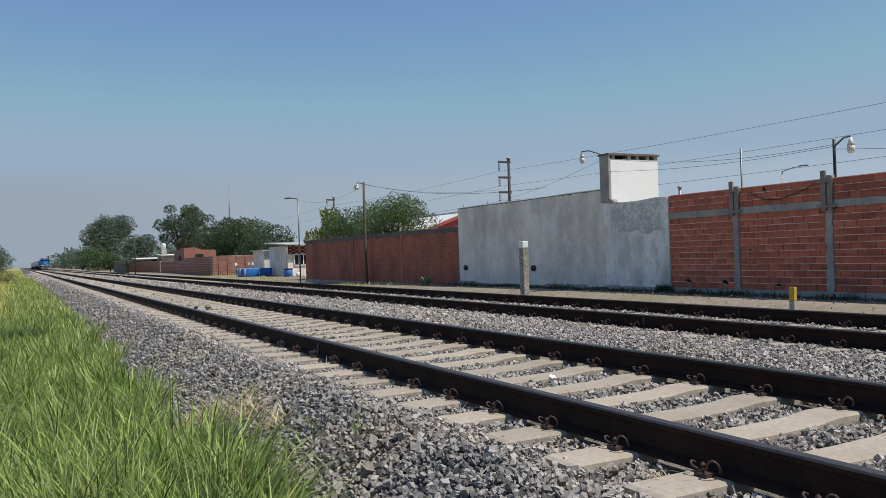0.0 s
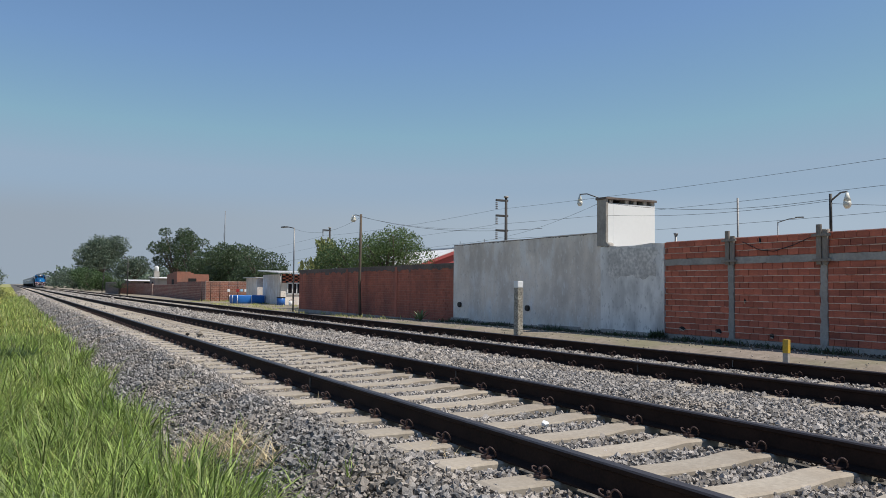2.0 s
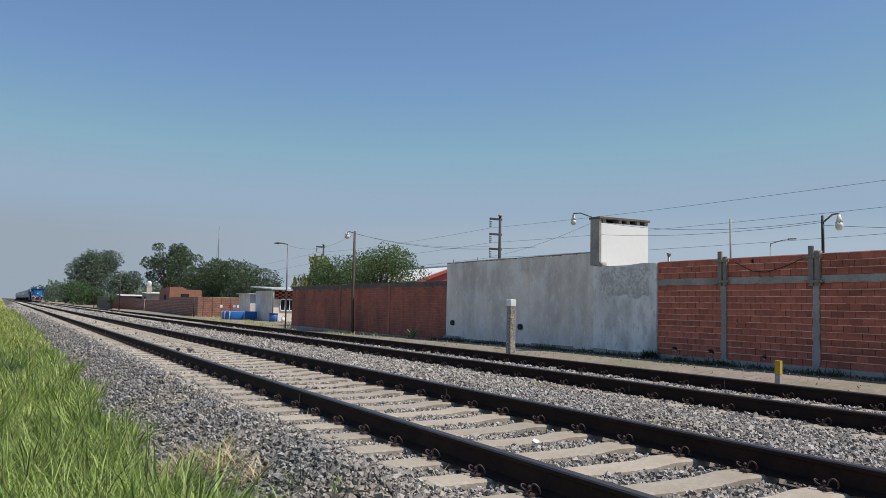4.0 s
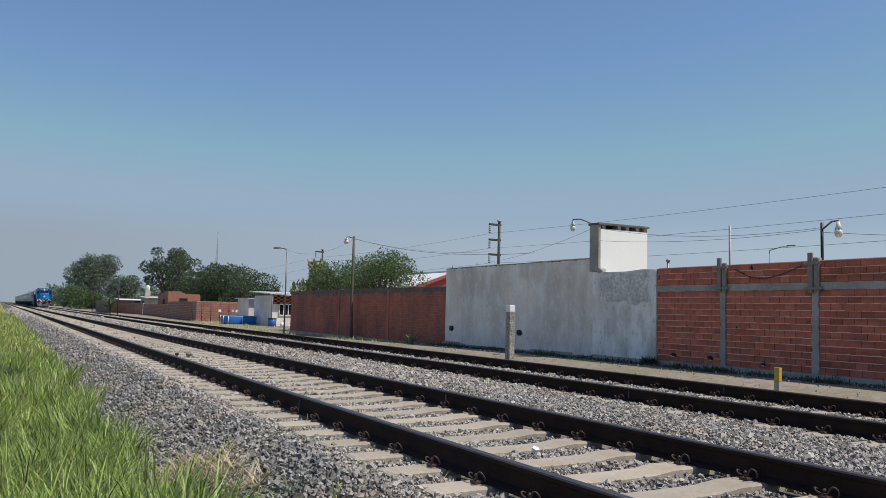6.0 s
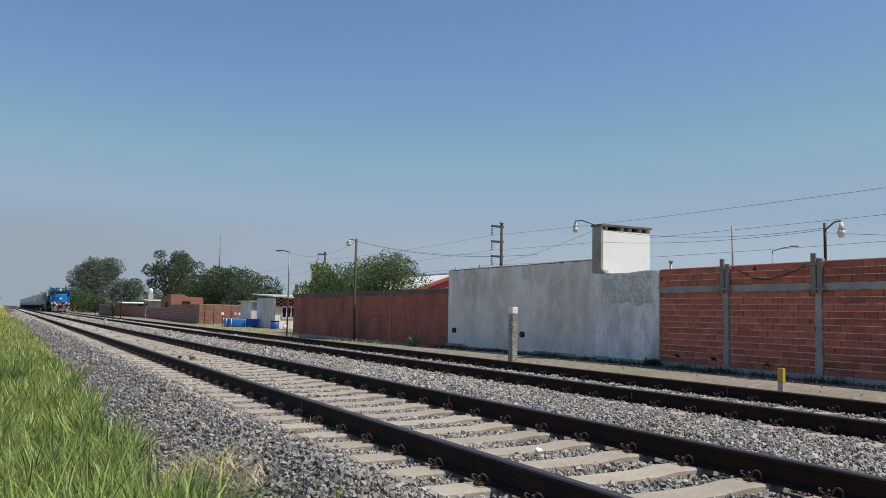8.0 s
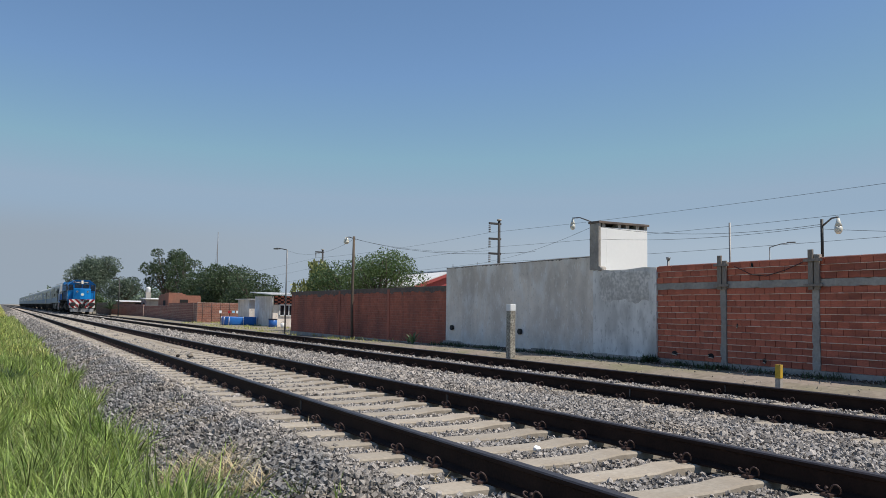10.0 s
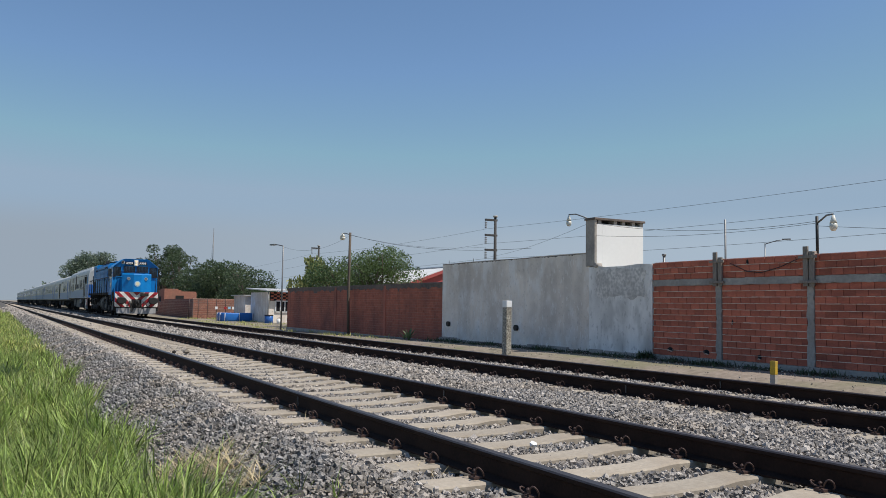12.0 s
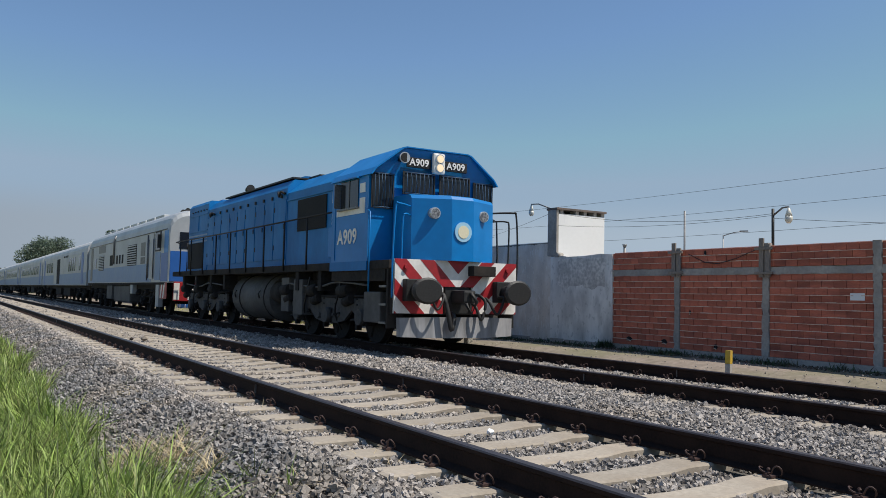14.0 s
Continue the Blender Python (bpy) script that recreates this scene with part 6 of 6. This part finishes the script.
CUBE = (np.array([(x, y, z) for x in (-0.72, 0.72) for y in (-0.72, 0.72) for z in (-0.72, 0.72)]),
        np.array([(0, 1, 3), (0, 3, 2), (4, 6, 7), (4, 7, 5), (0, 4, 5), (0, 5, 1), (2, 3, 7), (2, 7, 6), (0, 2, 6), (0, 6, 4), (1, 5, 7), (1, 7, 3)]))
stones("ballast_stones", -9.0, -3.0, 300, 0.036, OCTA, 6, "loose broken grey granite ballast")
stones("ballast_stones", -3.0, 6.0, 950, 0.0168, CUBE, 1, "loose broken grey granite ballast", -0.75)
stones("ballast_stones", -3.0, 6.0, 800, 0.0175, bipyramid(), 17, "loose broken grey granite ballast", -0.75)
stones("ballast_stones", 6.0, 13.0, 820, 0.0220, CUBE, 2, "loose broken grey granite ballast", -0.75)
stones("ballast_stones", 13.0, 26.0, 300, 0.035, OCTA, 3, "loose broken grey granite ballast", -0.75)
stones("ballast_stones", 26.0, 60.0, 64, 0.050, OCTA, 4, "loose broken grey granite ballast", -0.75)
stones("ballast_stones", 60.0, 150.0, 14, 0.095, OCTA, 14, "loose broken grey granite ballast", -2.3)


stones("shoulder_stones", -3.0, 6.0, 1350, 0.0172, CUBE, 11, "dark dusty broken ballast on the shoulder", -2.2, -0.70, M_SHOULDER, 0.032)
stones("shoulder_stones", -3.0, 6.0, 1000, 0.0188, bipyramid(), 18, "dark dusty broken ballast on the shoulder", -2.2, -0.70, M_SHOULDER, 0.032)
stones("shoulder_stones", 6.0, 13.0, 1100, 0.0235, bipyramid(), 12, "dark dusty broken ballast on the shoulder", -2.2, -0.70, M_SHOULDER, 0.034)
stones("shoulder_stones", 13.0, 26.0, 400, 0.034, OCTA, 13, "dark dusty broken ballast on the shoulder", -2.2, -0.70, M_SHOULDER, 0.034)
stones("shoulder_stones", 26.0, 60.0, 130, 0.042, OCTA, 15, "dark dusty broken ballast on the shoulder", -2.2, -0.70, M_SHOULDER, 0.03)
stones("wall_litter", 2.0, 17.5, 420, 0.013, OCTA, 16, "dark leaf litter and rubble along the wall foot", 8.42, 8.86, M_LITTER, 0.01)
stones("path_pebbles", 1.0, 26.0, 22, 0.010, CUBE, 8, "small stones and grit on the path", 7.15, 8.85)


# ---------------------------------------------------------------- grass
M_GRASS = leaf_material("grass_green", (0.32, 0.42, 0.105), (0.12, 0.175, 0.040), 0.85, 0.32)
layered(M_GRASS, (0.50, 0.47, 0.19), 5.0, (1, 1, 0.4), 0.52, 0.68, 0.65, 2.0)
layered(M_GRASS, (0.08, 0.14, 0.035), 4.0, (1, 1, 0.4), 0.54, 0.64, 0.6, 4.0)
M_GRASSY = leaf_material("grass_yellowish", (0.60, 0.58, 0.20), (0.30, 0.33, 0.085), 0.55, 0.3)
layered(M_GRASSY, (0.16, 0.25, 0.05), 0.8, (1, 1, 0.3), 0.48, 0.62, 0.5, 6.0)
layered(M_GRASSY, (0.58, 0.50, 0.24), 1.3, (1, 1, 0.3), 0.56, 0.66, 0.7, 9.0)
M_STRAW = leaf_material("dry_straw", (0.60, 0.50, 0.31), (0.42, 0.33, 0.19), 0.3, 0.2)


def blades(name, x, y, h, width, material, seed, label, lean=0.5, lift=0.0, category="grass", away=None, curl=1.3, steps=4, flat=0.05):
    """Arching tapering blades rooted at (x, y); away is the way in which each one leans."""
    g = np.random.default_rng(seed)
    n = len(x)
    a = g.uniform(0, 2 * np.pi, n) if away is None else away + g.normal(0, 0.8, n)
    d = np.stack([np.cos(a), np.sin(a), 0 * a], 1)
    turn = a + g.normal(0, 0.5, n)
    s = np.stack([-np.sin(turn), np.cos(turn), 0 * a], 1) * (width * g.uniform(0.5, 1.3, n))[:, None]
    start = lean * g.uniform(flat, 0.75, n)
    bend = curl * g.uniform(0.15, 1.0, n) ** 1.5 * (1 + 0.6 * lean)
    p = np.stack([x, y, ground_z(x, y) + lift - 0.02], 1)
    rows = []
    for i in range(steps + 1):
        t = i / steps
        w = max(0.05, (1 - t ** 2.2)) * (0.75 + 0.5 * min(1, t * 3))
        rows += [p - s * w, p + s * w]
        ang = np.minimum(start + bend * (t + 0.5 / steps) ** 1.3, 2.6)
        p = p + (d * np.sin(ang)[:, None] + np.array([0, 0, 1.0]) * np.cos(ang)[:, None]) * (h / steps)[:, None]
    V = np.stack(rows, 1).reshape(-1, 3)
    q = np.array([(2 * i, 2 * i + 1, 2 * i + 3, 2 * i + 2) for i in range(steps)])
    F = (q[None] + (np.arange(n) * 2 * (steps + 1))[:, None, None]).reshape(-1, 4)
    return tagged(np_mesh(name, V, F, material), label, category, kind="stuff")


def grass():
    g = np.random.default_rng(5)
    def field(n, x0, x1, y0, y1, p=1.0):
        return g.uniform(x0, x1, n), y0 + (y1 - y0) * g.random(n) ** p
    def clumped(n, k, size, xr, yr):
        """Blades in tufts, leaning out from the middle of each tuft."""
        cx, cy = g.uniform(*xr, k), g.uniform(*yr, k)
        big = g.uniform(0.5, 1.25, k)
        i = g.integers(0, k, n)
        dx, dy = g.normal(0, size, n) * big[i], g.normal(0, size, n) * big[i]
        return cx[i] + dx, cy[i] + dy, np.arctan2(dy, dx), big[i]
    def edge(y):
        return -1.75 + 0.04 * np.exp(-((y - 0.3) / 2.0) ** 2) + 0.16 * np.sin(y * 1.7) + 0.11 * np.sin(y * 4.1 + 1) + 0.05 * np.sin(y * 9.7)
    # tall green fringe along the ballast
    x, y, a, b = clumped(34000, 300, 0.10, (-3.35, -1.60), (-0.7, 8.0))
    ok = x < edge(y) + 0.04
    x, y, a, b = x[ok], y[ok], a[ok], b[ok]
    blades("tall_grass", x, y, b * g.uniform(0.26, 0.62, len(x)) * np.clip(1.08 - y * 0.035, 0.6, 1.1), 0.0054, M_GRASS, 1, "tall bright green grass tufts along the ballast", 0.95, away=a, curl=2.2)
    x, y, a, b = clumped(9000, 70, 0.11, (-2.7, -1.72), (-0.5, 1.9))
    blades("tall_grass", x, y, b * g.uniform(0.28, 0.6, len(x)), 0.0052, M_GRASS, 22, "lush green grass tufts at the ballast's edge", 0.9, away=a, curl=2.1)
    x, y, a, b = clumped(16000, 170, 0.13, (-3.4, -1.6), (8.0, 20.0))
    ok = x < edge(y) + 0.04
    x, y, a, b = x[ok], y[ok], a[ok], b[ok]
    blades("tall_grass", x, y, b * g.uniform(0.2, 0.45, len(x)), 0.0065, M_GRASS, 21, "green grass tufts along the ballast", 0.8, away=a, curl=1.6)
    x, y, a, b = clumped(1500, 4, 0.16, (-2.95, -2.6), (12.9, 13.5))
    blades("dark_weed", x, y, g.uniform(0.15, 0.42, len(x)), 0.012, M_LEAF2, 31, "dark green weed clump in the grass", 0.8, away=a, category="weeds")
    # lower yellowish sward
    x, y = field(60000, -4.4, -1.6, -1.6, 22.0, 1.0)
    ok = x < edge(y)
    x, y = x[ok], y[ok]
    blades("sward", x, y, g.uniform(0.08, 0.25, len(x)), 0.0050, M_GRASSY, 2, "short yellow-green sward on the verge", 1.0, curl=1.6, steps=3)
    wide = np.random.default_rng(77)
    x, y = wide.uniform(-9.5, -1.8, 26000), wide.uniform(-9.0, 22.0, 26000)
    ok = x < edge(y)
    x, y = x[ok], y[ok]
    blades("rough_sward", x, y, wide.uniform(0.08, 0.24, len(x)), 0.0085, M_GRASSY, 32, "short rough sward across the verge", 1.0, curl=1.5, steps=2)
    x, y, a, b = clumped(22000, 230, 0.17, (-4.6, -2.2), (1.0, 26.0))
    blades("grass_tufts", x, y, b * g.uniform(0.15, 0.40, len(x)), 0.0060, M_GRASS, 3, "greener grass tufts on the verge", 0.9, away=a, curl=1.6)
    x, y = field(27000, -6.0, -1.62, 20.0, 90.0, 1.6)
    blades("far_grass", x, y, g.uniform(0.12, 0.40, len(x)), 0.013, M_GRASSY, 4, "rough grass along the far verge", 0.9, steps=3)
    x, y = field(20000, -24.0, -2.1, 85.0, 330.0, 1.5)
    blades("distant_grass", x, y, g.uniform(0.2, 0.55, len(x)), 0.05, M_GRASSY, 12, "rough grass of the distant verge", 0.7, steps=2)
    x, y = field(9000, -3.3, -1.6, 14.0, 90.0, 1.3)
    blades("fringe_grass", x, y, g.uniform(0.2, 0.5, len(x)), 0.011, M_GRASS, 8, "green grass fringe along the far ballast", 0.8, steps=3)
    x, y, a, b = clumped(7000, 44, 0.22, (-4.4, -2.2), (0.5, 14.0))
    blades("dry_sward", x, y, g.uniform(0.06, 0.22, len(x)), 0.0045, M_STRAW, 13, "dry straw patches in the verge grass", 1.4, curl=1.4)
    # straw among the stones
    x, y, a, b = clumped(380, 26, 0.13, (-1.75, -0.35), (0.0, 9.0))
    blades("dry_grass", x, y, g.uniform(0.12, 0.42, len(x)), 0.0024, M_STRAW, 5, "dry straw caught in the ballast", 2.1, 0.06, curl=0.3, flat=0.55)
    x, y, a, b = clumped(900, 7, 0.10, (-1.78, -1.25), (0.6, 2.9))
    blades("dry_tussock", x, y, g.uniform(0.10, 0.34, len(x)), 0.0028, M_STRAW, 15, "flattened dry straw tussocks beside the grass", 2.0, 0.05, curl=0.5, flat=0.35)
    x, y, a, b = clumped(120, 10, 0.05, (-0.32, -0.16), (-1.6, 8.0))
    blades("dry_grass", x, y, g.uniform(0.08, 0.22, len(x)), 0.0024, M_STRAW, 6, "dry straw caught beside the rail", 2.0, 0.05, curl=0.4, flat=0.5)
    x, y, a, b = clumped(110, 12, 0.05, (-1.9, -0.9), (0.5, 7.0))
    blades("weeds", x, y, g.uniform(0.10, 0.26, len(x)), 0.004, M_GRASS, 7, "sparse green weeds in the ballast", 0.7, 0.02)
    # weeds at the foot of the walls
    x, y, a, b = clumped(4200, 46, 0.12, (8.45, 8.86), (2.0, 17.4))
    ok = x < 8.85
    x, y, b = x[ok], y[ok], b[ok]
    blades("wall_weeds", x, y, b * g.uniform(0.05, 0.17, len(x)), 0.008, M_LEAF, 9, "dark weeds along the wall foot", 0.9, category="weeds")
    x, y, a, b = clumped(500, 1, 0.10, (8.74, 8.76), (8.66, 8.68))
    blades("wall_bush", np.minimum(x, 8.86), y, g.uniform(0.08, 0.24, len(x)), 0.010, M_LEAF, 17, "dark weedy bush at the wall's corner", 1.0, category="weeds")
    x, y, a, b = clumped(4500, 90, 0.25, (7.6, 13.0), (18.0, 60.0))
    ok = (x < 8.8) | (y > 33)
    x, y = x[ok], y[ok]
    blades("path_weeds", x, y, g.uniform(0.06, 0.22, len(x)), 0.008, M_GRASSY, 10, "thin weeds on the dry path", 0.9, category="weeds")


grass()


def rubble_lump():
    """Broken lump of concrete that lies on the sleepers."""
    v, f = icosa()
    g = np.random.default_rng(8)
    P = v * (1 + g.uniform(-0.25, 0.25, (12, 1))) * (0.09, 0.11, 0.065)
    ob = np_mesh("concrete_lump", P, f, M_SLEEPER)
    ob.location = (0.86, 14.4, 0.03)
    tagged(ob, "broken concrete lump lying between the rails", "rubble")
    ob2 = np_mesh("concrete_lump", P * 0.6, f, M_UNDER)
    ob2.location = (0.62, 14.5, 0.02)
    tagged(ob2, "dark broken lump lying between the rails", "rubble")
    s = np_mesh("white_stone", v * (1 + g.uniform(-0.2, 0.2, (12, 1))) * (0.04, 0.035, 0.03), f, M_WHITE)
    s.location = (1.0, 1.6, 0.0)
    tagged(s, "small white stone on the ballast", "stone")


rubble_lump()


# ---------------------------------------------------------------- what moves
def motions():
    for thing, back in consist:
        walk(thing, [(t, pose(TRAIN_X, FRONT + back + SPEED * (14.0 - t), TRAIN_Z)) for t in (0.0, 3.5, 7.0, 10.5, 14.0)])
    step = 1.0 / FPS
    for w in loco_wheels:
        y, z = w.location.y, w.location.z
        walk(w, [(k * step, pose(0, y, z, math.degrees(SPEED / 0.5) * k * step)) for k in range(int(14 * FPS) + 1)])


motions()
